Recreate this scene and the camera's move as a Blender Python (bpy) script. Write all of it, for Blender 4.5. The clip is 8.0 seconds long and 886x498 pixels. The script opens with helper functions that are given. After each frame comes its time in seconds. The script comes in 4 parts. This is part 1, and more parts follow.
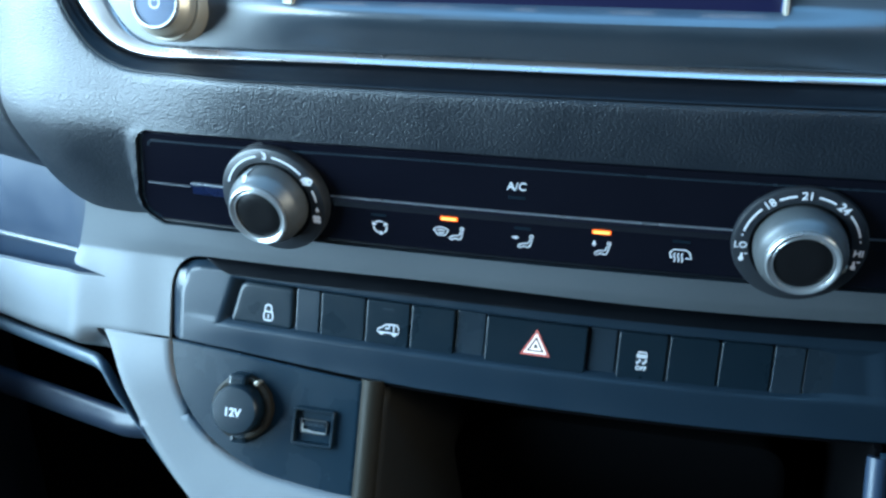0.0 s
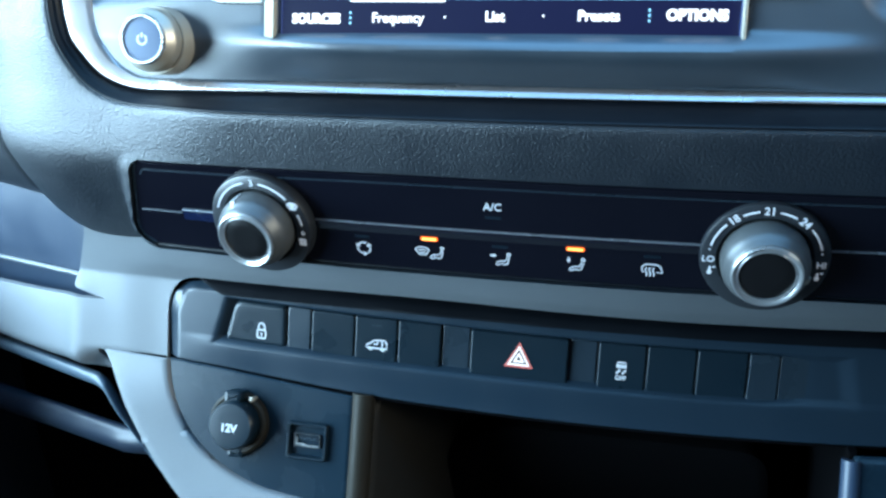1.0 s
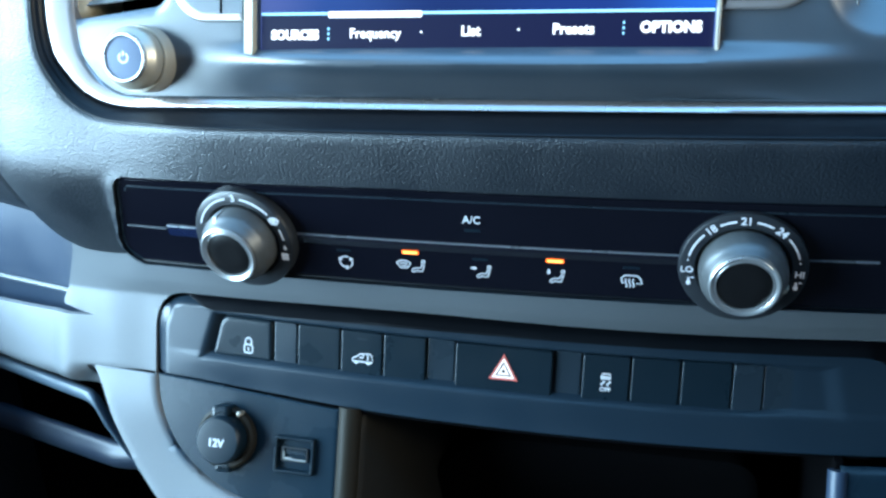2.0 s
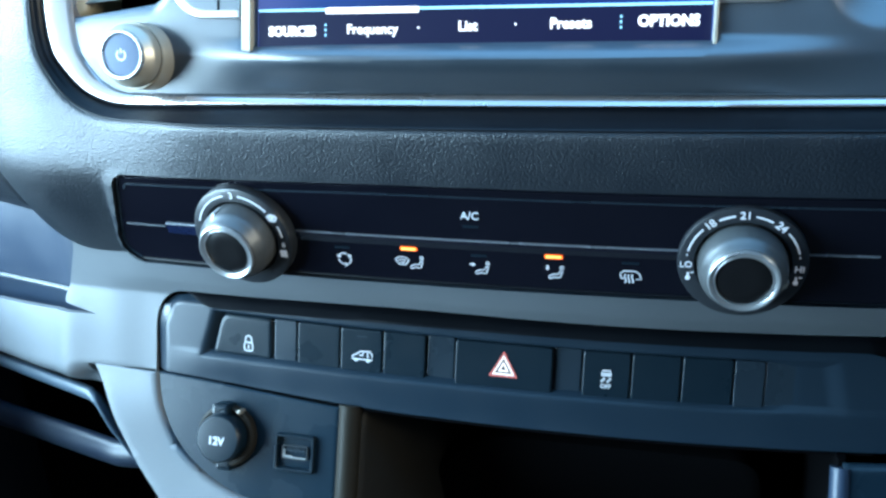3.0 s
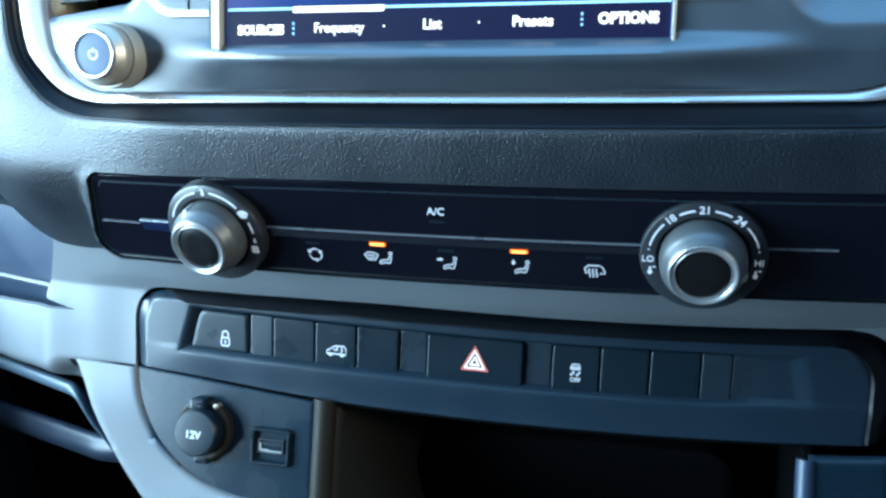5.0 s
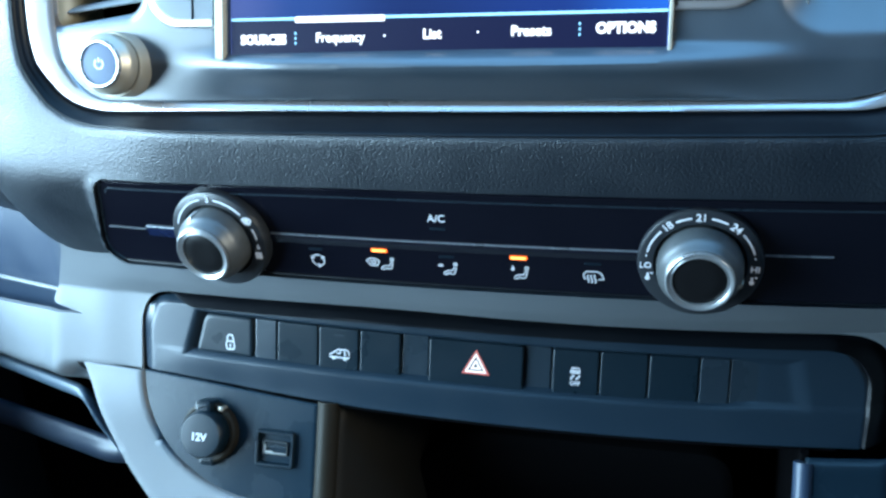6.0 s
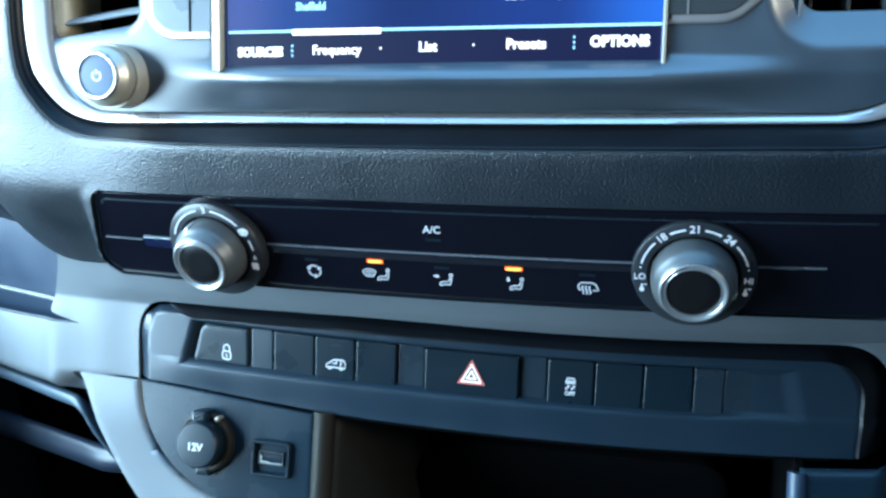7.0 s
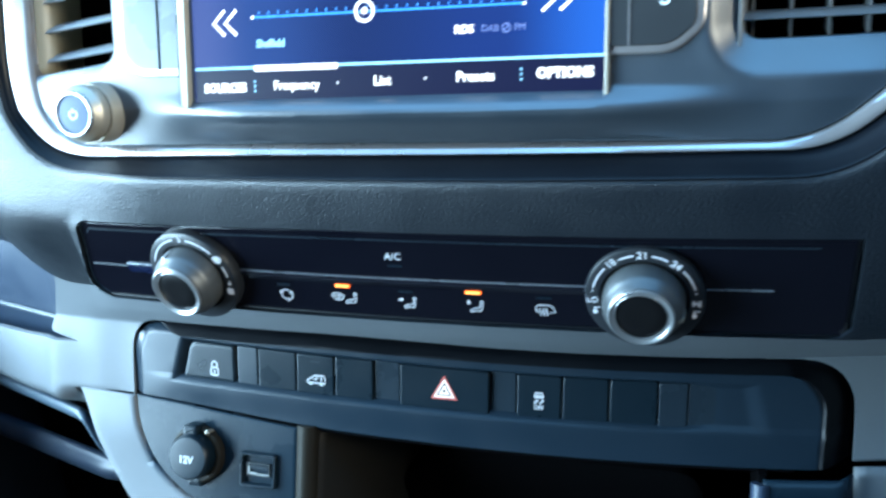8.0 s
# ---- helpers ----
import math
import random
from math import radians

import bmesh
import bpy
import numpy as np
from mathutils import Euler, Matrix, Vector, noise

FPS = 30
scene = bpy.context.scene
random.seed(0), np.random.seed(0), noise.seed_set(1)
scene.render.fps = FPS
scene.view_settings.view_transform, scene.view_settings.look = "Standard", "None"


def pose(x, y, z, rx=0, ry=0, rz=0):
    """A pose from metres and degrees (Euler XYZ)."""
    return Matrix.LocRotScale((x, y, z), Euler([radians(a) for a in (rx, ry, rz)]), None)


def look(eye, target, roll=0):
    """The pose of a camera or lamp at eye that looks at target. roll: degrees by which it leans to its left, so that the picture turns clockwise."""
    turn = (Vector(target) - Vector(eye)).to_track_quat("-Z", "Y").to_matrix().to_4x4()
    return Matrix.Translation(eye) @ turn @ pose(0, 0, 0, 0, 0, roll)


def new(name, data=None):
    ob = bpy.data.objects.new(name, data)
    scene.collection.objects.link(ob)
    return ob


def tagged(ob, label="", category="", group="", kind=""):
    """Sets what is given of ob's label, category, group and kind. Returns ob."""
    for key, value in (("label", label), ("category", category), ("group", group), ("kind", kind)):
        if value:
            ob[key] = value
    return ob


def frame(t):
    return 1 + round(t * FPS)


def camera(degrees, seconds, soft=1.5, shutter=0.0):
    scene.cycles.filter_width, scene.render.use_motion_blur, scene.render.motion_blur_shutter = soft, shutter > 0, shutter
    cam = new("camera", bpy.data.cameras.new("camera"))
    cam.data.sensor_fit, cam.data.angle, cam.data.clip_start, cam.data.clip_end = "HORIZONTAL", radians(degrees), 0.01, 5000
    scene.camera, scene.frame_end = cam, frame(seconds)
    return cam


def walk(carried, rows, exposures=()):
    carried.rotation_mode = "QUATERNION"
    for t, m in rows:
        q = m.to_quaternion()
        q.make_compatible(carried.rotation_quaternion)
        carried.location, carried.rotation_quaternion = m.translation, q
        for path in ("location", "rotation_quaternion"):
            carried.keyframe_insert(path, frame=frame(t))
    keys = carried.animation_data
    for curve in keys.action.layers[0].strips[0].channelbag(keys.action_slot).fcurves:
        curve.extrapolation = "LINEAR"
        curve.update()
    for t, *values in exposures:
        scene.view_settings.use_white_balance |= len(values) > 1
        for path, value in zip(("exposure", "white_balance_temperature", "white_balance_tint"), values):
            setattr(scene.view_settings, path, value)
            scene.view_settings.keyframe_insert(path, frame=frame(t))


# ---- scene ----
# A van's centre dashboard seen from the driver's seat. x: to the right, y: into the dashboard, z: up.
cam = camera(54.0, 8.0, soft=2.6, shutter=0.5)
PATH = [
    (0, (0.0066, -0.0184, 1.0161), (-0.0563, 0.2486, 0.8945), 0.04),
    (0.5, (0.0094, -0.0186, 1.0161), (-0.0544, 0.2483, 0.8948), -0.55),
    (1, (0.0188, -0.0240, 1.0259), (-0.0478, 0.2425, 0.9052), -1.58),
    (1.5, (0.0256, -0.0227, 1.0268), (-0.0425, 0.2450, 0.9096), -2.11),
    (3, (0.0318, -0.0215, 1.0239), (-0.0408, 0.2455, 0.9079), -2.83),
    (3.5, (0.0344, -0.0217, 1.0237), (-0.0382, 0.2453, 0.9078), -2.17),
    (4, (0.0375, -0.0218, 1.0255), (-0.0345, 0.2449, 0.9087), -2.34),
    (4.5, (0.0424, -0.0221, 1.0238), (-0.0300, 0.2448, 0.9075), -2.83),
    (6, (0.0488, -0.0238, 1.0289), (-0.0279, 0.2412, 0.9111), -3.46),
    (6.5, (0.0506, -0.0233, 1.0342), (-0.0263, 0.2420, 0.9172), -3.38),
    (7, (0.0496, -0.0246, 1.0307), (-0.0262, 0.2416, 0.9152), -3.33),
    (7.5, (0.0475, -0.0240, 1.0333), (-0.0281, 0.2417, 0.9162), -2.76),
    (8, (0.0796, -0.0186, 1.0484), (-0.0099, 0.2406, 0.9266), -5.81),
]
# the whole centre of the dashboard leans back: a turn about the climate panel
BACK = Matrix.Translation((0, 0.25, 0.90)) @ pose(0, 0, 0, -22) @ Matrix.Translation((0, -0.25, -0.90))
walk(cam, [(t, BACK @ look(eye, target, roll)) for t, eye, target, roll in PATH],
     exposures=((0, 2.24), (0.5, 2.24), (1.5, 2.38), (4.5, 2.34), (6.5, 2.38), (8, 2.44)))

# ---- light: overcast-blue sky through the passenger window and the windscreen ----
world = bpy.data.worlds.new("sky")
scene.world = world
world.use_nodes = True
wn = world.node_tree
sky = wn.nodes.new("ShaderNodeTexSky")
sky.sky_type, sky.sun_disc, sky.sun_elevation, sky.sun_rotation = "NISHITA", False, radians(33), radians(-75)
wn.nodes["Background"].inputs["Strength"].default_value = 0.01
wn.links.new(sky.outputs["Color"], wn.nodes["Background"].inputs["Color"])


def window_light(name, place, target, width, height, watts, colour):
    lamp = bpy.data.lights.new(name, "AREA")
    lamp.shape, lamp.size, lamp.size_y, lamp.energy, lamp.color = "RECTANGLE", width, height, watts, colour
    ob = new(name, lamp)
    ob.matrix_world = look(place, target)
    return ob


COLD, PALE_DAY, WARM = (0.18, 0.53, 1.0), (0.485, 0.775, 1.0), (0.95, 0.95, 0.80)
window_light("passenger_window_skylight", (-0.80, -0.02, 1.21), (0.0, -0.02, 1.13), 0.98, 0.58, 15.0, PALE_DAY)
window_light("windscreen_skylight", (-0.10, 0.47, 1.42), (-0.10, -0.18, 0.66), 1.30, 0.80, 3.6, COLD)
window_light("driver_window_skylight", (0.88, 0.12, 1.30), (0.0, 0.20, 1.02), 0.34, 0.32, 3.2, WARM)


# ---- materials ----
def material(name, colour, rough=0.5, metal=0.0, grain=0.0, grain_size=0.001, mottle=0.06, specular=0.5, coat=0.0, worn=0.0, relief=0.5, pebble=False):
    m = bpy.data.materials.new(name)
    m.use_nodes = True
    n, l = m.node_tree.nodes, m.node_tree.links
    b = n["Principled BSDF"]
    b.inputs["Metallic"].default_value = metal
    b.inputs["Specular IOR Level"].default_value = specular
    b.inputs["Coat Weight"].default_value = coat
    b.inputs["Coat Roughness"].default_value = 0.06
    at = n.new("ShaderNodeTexCoord")
    big = n.new("ShaderNodeTexNoise")
    big.inputs["Scale"].default_value, big.inputs["Detail"].default_value = 45, 5
    small = n.new("ShaderNodeTexNoise")
    small.inputs["Scale"].default_value, small.inputs["Detail"].default_value = 1400, 3
    l.new(at.outputs["Object"], big.inputs["Vector"]), l.new(at.outputs["Object"], small.inputs["Vector"])
    mix = n.new("ShaderNodeMath")
    mix.operation = "MULTIPLY_ADD"
    mix.inputs[1].default_value = 0.5
    half = n.new("ShaderNodeMath")
    half.operation = "MULTIPLY"
    half.inputs[1].default_value = 0.5
    l.new(small.outputs["Fac"], half.inputs[0])
    l.new(big.outputs["Fac"], mix.inputs[0]), l.new(half.outputs[0], mix.inputs[2])
    ramp = n.new("ShaderNodeValToRGB")
    ramp.color_ramp.elements[0].position, ramp.color_ramp.elements[1].position = 0.3, 0.7
    for e, k in zip(ramp.color_ramp.elements, (1 - mottle, 1 + mottle)):
        e.color = (colour[0] * k, colour[1] * k, colour[2] * k, 1)
    l.new(mix.outputs[0], ramp.inputs["Fac"])
    l.new(ramp.outputs["Color"], b.inputs["Base Color"])
    span = n.new("ShaderNodeMapRange")
    span.inputs["From Min"].default_value, span.inputs["From Max"].default_value = 0.35, 0.65
    span.inputs["To Min"].default_value, span.inputs["To Max"].default_value = max(0.02, rough - 0.05 - worn), rough + 0.05 + worn
    l.new(big.outputs["Fac"], span.inputs["Value"])
    l.new(span.outputs[0], b.inputs["Roughness"])
    if grain:
        cells = n.new("ShaderNodeTexNoise")
        cells.inputs["Scale"].default_value, cells.inputs["Detail"].default_value = 1 / grain_size, 2.5
        cells.inputs["Roughness"].default_value = 0.55
        l.new(at.outputs["Object"], cells.inputs["Vector"])
        bump = n.new("ShaderNodeBump")
        bump.inputs["Strength"].default_value, bump.inputs["Distance"].default_value = grain, grain_size * relief
        height = cells.outputs["Fac"]
        if pebble:
            stones = n.new("ShaderNodeTexVoronoi")
            stones.feature = "SMOOTH_F1"
            stones.inputs["Scale"].default_value, stones.inputs["Smoothness"].default_value = 0.46 / grain_size, 0.35
            l.new(at.outputs["Object"], stones.inputs["Vector"])
            dome = n.new("ShaderNodeMath")
            dome.operation = "MULTIPLY_ADD"
            dome.inputs[1].default_value = -1.5
            l.new(stones.outputs["Distance"], dome.inputs[0]), l.new(height, dome.inputs[2])
            height = dome.outputs[0]
        l.new(height, bump.inputs["Height"])
        l.new(bump.outputs["Normal"], b.inputs["Normal"])
    return m


def glowing(name, colour, strength, body=0.5):
    m = bpy.data.materials.new(name)
    m.use_nodes = True
    b = m.node_tree.nodes["Principled BSDF"]
    b.inputs["Base Color"].default_value = (*[c * body for c in colour], 1)
    b.inputs["Roughness"].default_value = 0.3
    b.inputs["Emission Color"].default_value = (*colour, 1)
    b.inputs["Emission Strength"].default_value = strength * 0.203
    return m


GRAINED = material("grained_black_plastic", (0.0052, 0.0086, 0.0130), 0.42, grain=0.50, grain_size=0.00036, mottle=0.12, specular=0.5, relief=0.8, pebble=True)
FASCIA = material("satin_anthracite_plastic", (0.021, 0.030, 0.040), 0.37, grain=0.12, grain_size=0.0005, mottle=0.05, specular=1.0)
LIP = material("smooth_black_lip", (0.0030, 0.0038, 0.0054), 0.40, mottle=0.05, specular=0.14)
CHROME = material("satin_chrome", (0.47, 0.43, 0.42), 0.30, 0.85, mottle=0.03)
PIANO = material("gloss_black_panel", (0.0030, 0.0034, 0.0064), 0.13, mottle=0.1, grain=0.03, grain_size=0.0006, specular=0.38)
LINE = material("grey_panel_line", (0.22, 0.24, 0.27), 0.3, 0.6)
GREY = material("light_grey_plastic", (0.091, 0.101, 0.110), 0.50, grain=0.35, grain_size=0.0006, mottle=0.04, specular=0.42)
# set darker than the housing to stand for less light on these panels
SOCKET = material("shade_toned_panel_plastic", (0.0052, 0.0128, 0.0200), 0.27, grain=0.10, grain_size=0.0006, mottle=0.08, specular=0.18)
HOUSING = material("dark_grey_switch_housing", (0.0076, 0.0160, 0.0252), 0.34, grain=0.15, grain_size=0.0006, mottle=0.06, specular=0.36)
SWITCH = material("matt_black_switch", (0.0038, 0.0096, 0.0148), 0.30, grain=0.10, grain_size=0.0004, mottle=0.08, specular=0.28)
SPACER = material("charcoal_blank", (0.0105, 0.0180, 0.0255), 0.30, grain=0.15, grain_size=0.0005, specular=0.36)
KNOB = material("soft_grey_knob_plastic", (0.064, 0.068, 0.070), 0.40, 0.35, grain=0.08, grain_size=0.0004, mottle=0.06)
DIAL = material("black_dial_plastic", (0.0125, 0.0145, 0.0175), 0.36, grain=0.12, grain_size=0.0005)
CAP = material("black_knob_cap", (0.005, 0.005, 0.0055), 0.3, grain=0.03, grain_size=0.0004, specular=0.12)
STEEL = material("brushed_knob_alloy", (0.34, 0.305, 0.25), 0.46, 0.6, mottle=0.04)
RIM = material("knob_rim_chrome", (0.44, 0.45, 0.46), 0.28, 0.85, mottle=0.03)
PALE = material("pale_backlit_knob_face", (0.09, 0.115, 0.165), 0.5, specular=0.2)
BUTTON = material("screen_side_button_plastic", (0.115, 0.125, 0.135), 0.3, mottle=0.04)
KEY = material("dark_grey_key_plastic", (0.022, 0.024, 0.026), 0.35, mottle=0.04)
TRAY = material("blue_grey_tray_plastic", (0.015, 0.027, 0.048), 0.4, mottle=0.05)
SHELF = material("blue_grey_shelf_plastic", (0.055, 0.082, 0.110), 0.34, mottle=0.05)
# beige stands for warm light on the frame side and vent wall
FRAME = material("warm_lit_frame_plastic", (0.215, 0.185, 0.130), 0.45, mottle=0.03)
FIN = material("blue_indicator_fin", (0.003, 0.007, 0.026), 0.3, mottle=0.03)
EDGE_BROWN = material("brown_edge_plastic", (0.016, 0.0135, 0.010), 0.5, grain=0.2, grain_size=0.0006, mottle=0.1, specular=0.12)
# the rail's shade is put into this darker blue
RAIL = material("shaded_rail_plastic", (0.010, 0.017, 0.030), 0.4, mottle=0.05)
# slat colour raised for the light that the front edges catch
SLAT = material("lit_vent_slat_plastic", (0.24, 0.25, 0.26), 0.35)
# shaded copy of the slat plastic for the driver-side vent
VANE = material("shaded_vane_plastic", (0.085, 0.088, 0.09), 0.4)
# black for joints and wells, and for the shade in deep recesses
BLACK = material("black_joint_and_shade", (0.0022, 0.0022, 0.0025), 0.9, specular=0.0)
BROWN = material("cubby_wall_plastic", (0.013, 0.012, 0.0105), 0.6, grain=0.2, grain_size=0.0008, specular=0.2)
CAB = material("cab_trim", (0.035, 0.035, 0.04), 0.8, mottle=0.1)
PRINT = material("white_print", (0.80, 0.82, 0.84), 0.6, mottle=0.02)
BACKLIT = glowing("backlit_print", (0.85, 0.92, 1.0), 0.17)
AMBER = glowing("amber_indicator", (1.0, 0.13, 0.01), 1.6)
AMBER_CORE = glowing("amber_indicator_core", (1.0, 0.42, 0.10), 3.4)
RED = glowing("red_backlit_print", (1.0, 0.22, 0.18), 0.24)
UI_WHITE = glowing("display_white", (0.95, 0.97, 1.0), 1.5)
UI_SOFT = glowing("hazard_white_backlight", (1.0, 0.95, 0.95), 0.75)
UI_PALE = glowing("display_pale_blue", (0.35, 0.75, 1.0), 1.0)
UI_BLUE = glowing("display_line_blue", (0.05, 0.35, 1.0), 0.9)
UI_DIM = glowing("display_dim", (0.20, 0.26, 0.52), 0.5)
UI_BAR = glowing("display_tab_bar", (0.008, 0.012, 0.07), 0.9, 0.05)
METAL = material("connector_metal", (0.34, 0.34, 0.33), 0.36, 0.8)
DIM_PRINT = glowing("dim_backlit_print", (0.85, 0.92, 1.0), 0.08)


def display_material():
    """Blue backlit display: brighter towards both ends, darker in the middle."""
    m = glowing("display_blue", (0.02, 0.06, 0.35), 1.0, 0.03)
    m.node_tree.nodes["Principled BSDF"].inputs["Specular IOR Level"].default_value = 0.2
    n, l = m.node_tree.nodes, m.node_tree.links
    at, split = n.new("ShaderNodeTexCoord"), n.new("ShaderNodeSeparateXYZ")
    l.new(at.outputs["Object"], split.inputs[0])
    span = n.new("ShaderNodeMapRange")
    span.inputs["From Min"].default_value, span.inputs["From Max"].default_value = -0.107, 0.046
    l.new(split.outputs["X"], span.inputs["Value"])
    ramp = n.new("ShaderNodeValToRGB")
    ramp.color_ramp.interpolation = "EASE"
    stops = ((0.0, (0.085, 0.145, 0.44)), (0.16, (0.030, 0.09, 0.34)), (0.42, (0.014, 0.040, 0.17)), (0.75, (0.016, 0.055, 0.28)), (1.0, (0.025, 0.18, 0.85)))
    els = ramp.color_ramp.elements
    els[0].position, els[0].color = stops[0][0], (*stops[0][1], 1)
    els[1].position, els[1].color = stops[-1][0], (*stops[-1][1], 1)
    for p, c in stops[1:-1]:
        els.new(p).color = (*c, 1)
    l.new(span.outputs[0], ramp.inputs["Fac"])
    l.new(ramp.outputs["Color"], n["Principled BSDF"].inputs["Emission Color"])
    n["Principled BSDF"].inputs["Roughness"].default_value = 0.25
    return m


DISPLAY = display_material()


# ---- mesh tools ----
def part(name, bm, mat, parent=None, label="", smooth=True):
    me = bpy.data.meshes.new(name)
    bm.to_mesh(me)
    bm.free()
    me.materials.append(mat)
    if smooth:
        for p in me.polygons:
            p.use_smooth = len(p.vertices) <= 4
        me.set_sharp_from_angle(angle=radians(38))
    ob = new(name, me)
    if parent is not None:
        ob.parent = parent
    if label:
        tagged(ob, label)
    return ob


def thing(name, label, category, group=""):
    ob = new(name)
    ob.empty_display_size = 0.02
    return tagged(ob, label, category, group)


def ease(a, b, v):
    k = min(1.0, max(0.0, (v - a) / (b - a)))
    return k * k * (3 - 2 * k)


def fillet(points, radii, n=8, m=10, closed=False, clip=0.499):
    """A polyline with its corners rounded: every run and every corner has a fixed number of points."""
    pts = [Vector(p) for p in points]
    count = len(pts)
    out, ends = [], []
    for i in range(count):
        if not closed and i in (0, count - 1):
            ends.append((pts[i], pts[i], pts[i]))
            continue
        a, b, c = pts[i - 1], pts[i], pts[(i + 1) % count]
        r = radii[i] if isinstance(radii, (list, tuple)) else radii
        ra, rc = min(r, (a - b).length * clip), min(r, (c - b).length * clip)
        ends.append((b + (a - b).normalized() * ra, b, b + (c - b).normalized() * rc))
    for i, (s, b, e) in enumerate(ends):
        if closed or 0 < i < count - 1:
            out += [(1 - k) ** 2 * s + 2 * k * (1 - k) * b + k * k * e for k in (j / n for j in range(n + 1))]
        else:
            out.append(b)
        if i < count - 1 or closed:
            nxt = ends[(i + 1) % count][0]
            run = m[i] if isinstance(m, (list, tuple)) else m
            out += [e.lerp(nxt, j / run) for j in range(1, run)]
    return out


def box_round(x0, x1, z0, z1, r, n=5):
    return fillet([(x0, z0), (x1, z0), (x1, z1), (x0, z1)], r, n, 3, closed=True)


def offset(path, d, closed=False):
    """The path moved by d to its left."""
    out = []
    for i, p in enumerate(path):
        a = path[i - 1] if closed or i else path[0]
        b = path[(i + 1) % len(path)] if closed or i < len(path) - 1 else path[-1]
        t = (b - a).normalized()
        out.append(p + Vector((-t.y, t.x)) * d)
    return out


def rings(rows, closed=False, cap_first=False, cap_last=False):
    """A mesh through rows of points, all of one length."""
    bm = bmesh.new()
    vs = [[bm.verts.new(p) for p in row] for row in rows]
    count = len(rows[0])
    for a, b in zip(vs, vs[1:]):
        for j in range(count if closed else count - 1):
            k = (j + 1) % count
            bm.faces.new((a[j], a[k], b[k], b[j]))
    if cap_first:
        bm.faces.new(vs[0])
    if cap_last:
        bm.faces.new(list(reversed(vs[-1])))
    bmesh.ops.recalc_face_normals(bm, faces=bm.faces)
    return bm


def plate(outline, front, back, bevel=0.0005, steps=2, inner=()):
    """A closed outline in x and z made solid between two depths, which may depend on x and z; its front edge is rounded."""
    f = front if callable(front) else (lambda x, z: front)
    g = back if callable(back) else (lambda x, z: back)
    rows = [[(p.x, g(p.x, p.y), p.y) for p in outline]]
    for i in range(steps + 1):
        a = math.pi / 2 * i / steps
        ring = offset(outline, bevel * (1 - math.cos(a)), True)
        rows.append([(p.x, f(p.x, p.y) + bevel * (1 - math.sin(a)), p.y) for p in ring])
    ring = offset(outline, bevel * 1.5 + 0.00005, True)
    rows.append([(p.x, f(p.x, p.y), p.y) for p in ring])
    mid = sum(ring, Vector((0, 0))) / len(ring)
    for k in inner:
        rows.append([(q.x, f(q.x, q.y), q.y) for q in (mid.lerp(p, k) for p in ring)])
    return rings(rows, True, True, True)


def sheet(left, right, low, high, depth, nx, nz):
    """A sheet over x and z with its depth given by a function; left and right may depend on z, low and high on x."""
    rows = []
    for j in range(nz + 1):
        w = j / nz
        row = []
        for i in range(nx + 1):
            u = i / nx
            zg = low(0) + (high(0) - low(0)) * w
            x = left(zg) + (right(zg) - left(zg)) * u
            z = low(x) + (high(x) - low(x)) * w
            row.append((x, depth(x, z), z))
        rows.append(row)
    return rings(rows)


def solid(ob, thickness=0.0015):
    mod = ob.modifiers.new("thickness", "SOLIDIFY")
    mod.thickness, mod.offset = thickness, 0
    return ob


def cut(ob, *outlines, front=0.0, back=0.5):
    """Cuts clean openings, given as closed outlines in x and z, through a sheet."""
    for outline in outlines:
        me = bpy.data.meshes.new("cutter")
        bm = plate(outline, front, back, 0.00001, 1)
        bm.to_mesh(me)
        bm.free()
        knife = new("cutter", me)
        mod = ob.modifiers.new("opening", "BOOLEAN")
        mod.operation, mod.solver, mod.object = "DIFFERENCE", "EXACT", knife
        bpy.context.view_layer.update()
        made = bpy.data.meshes.new_from_object(ob.evaluated_get(bpy.context.evaluated_depsgraph_get()))
        ob.modifiers.clear()
        ob.data = made
        bpy.data.objects.remove(knife)
    return ob


def lathe(profile, cx, cz, n=64, ribs=()):
    """Turned about an axis along y: profile rows of radius and depth; rows named in ribs are knurled."""
    rows = []
    for k, (r, y) in enumerate(profile):
        rows.append([(cx + (r * (0.982 if k in ribs and j % 2 else 1)) * math.cos(2 * math.pi * j / n), y,
                      cz + (r * (0.982 if k in ribs and j % 2 else 1)) * math.sin(2 * math.pi * j / n)) for j in range(n)])
    return rings(rows, True, True, True)


def tube(path, r, n=8, closed=False):
    rows = []
    for i, p in enumerate(path):
        a = path[i - 1] if closed or i else path[0]
        b = path[(i + 1) % len(path)] if closed or i < len(path) - 1 else path[-1]
        t = (Vector(b) - Vector(a)).normalized()
        s = t.cross(Vector((0, 1, 0))).normalized()
        q = t.cross(s)
        rows.append([Vector(p) + r * (math.cos(2 * math.pi * k / n) * s + math.sin(2 * math.pi * k / n) * q) for k in range(n)])
    if closed:
        rows.append(rows[0])
    return rings(rows, True, not closed, not closed)


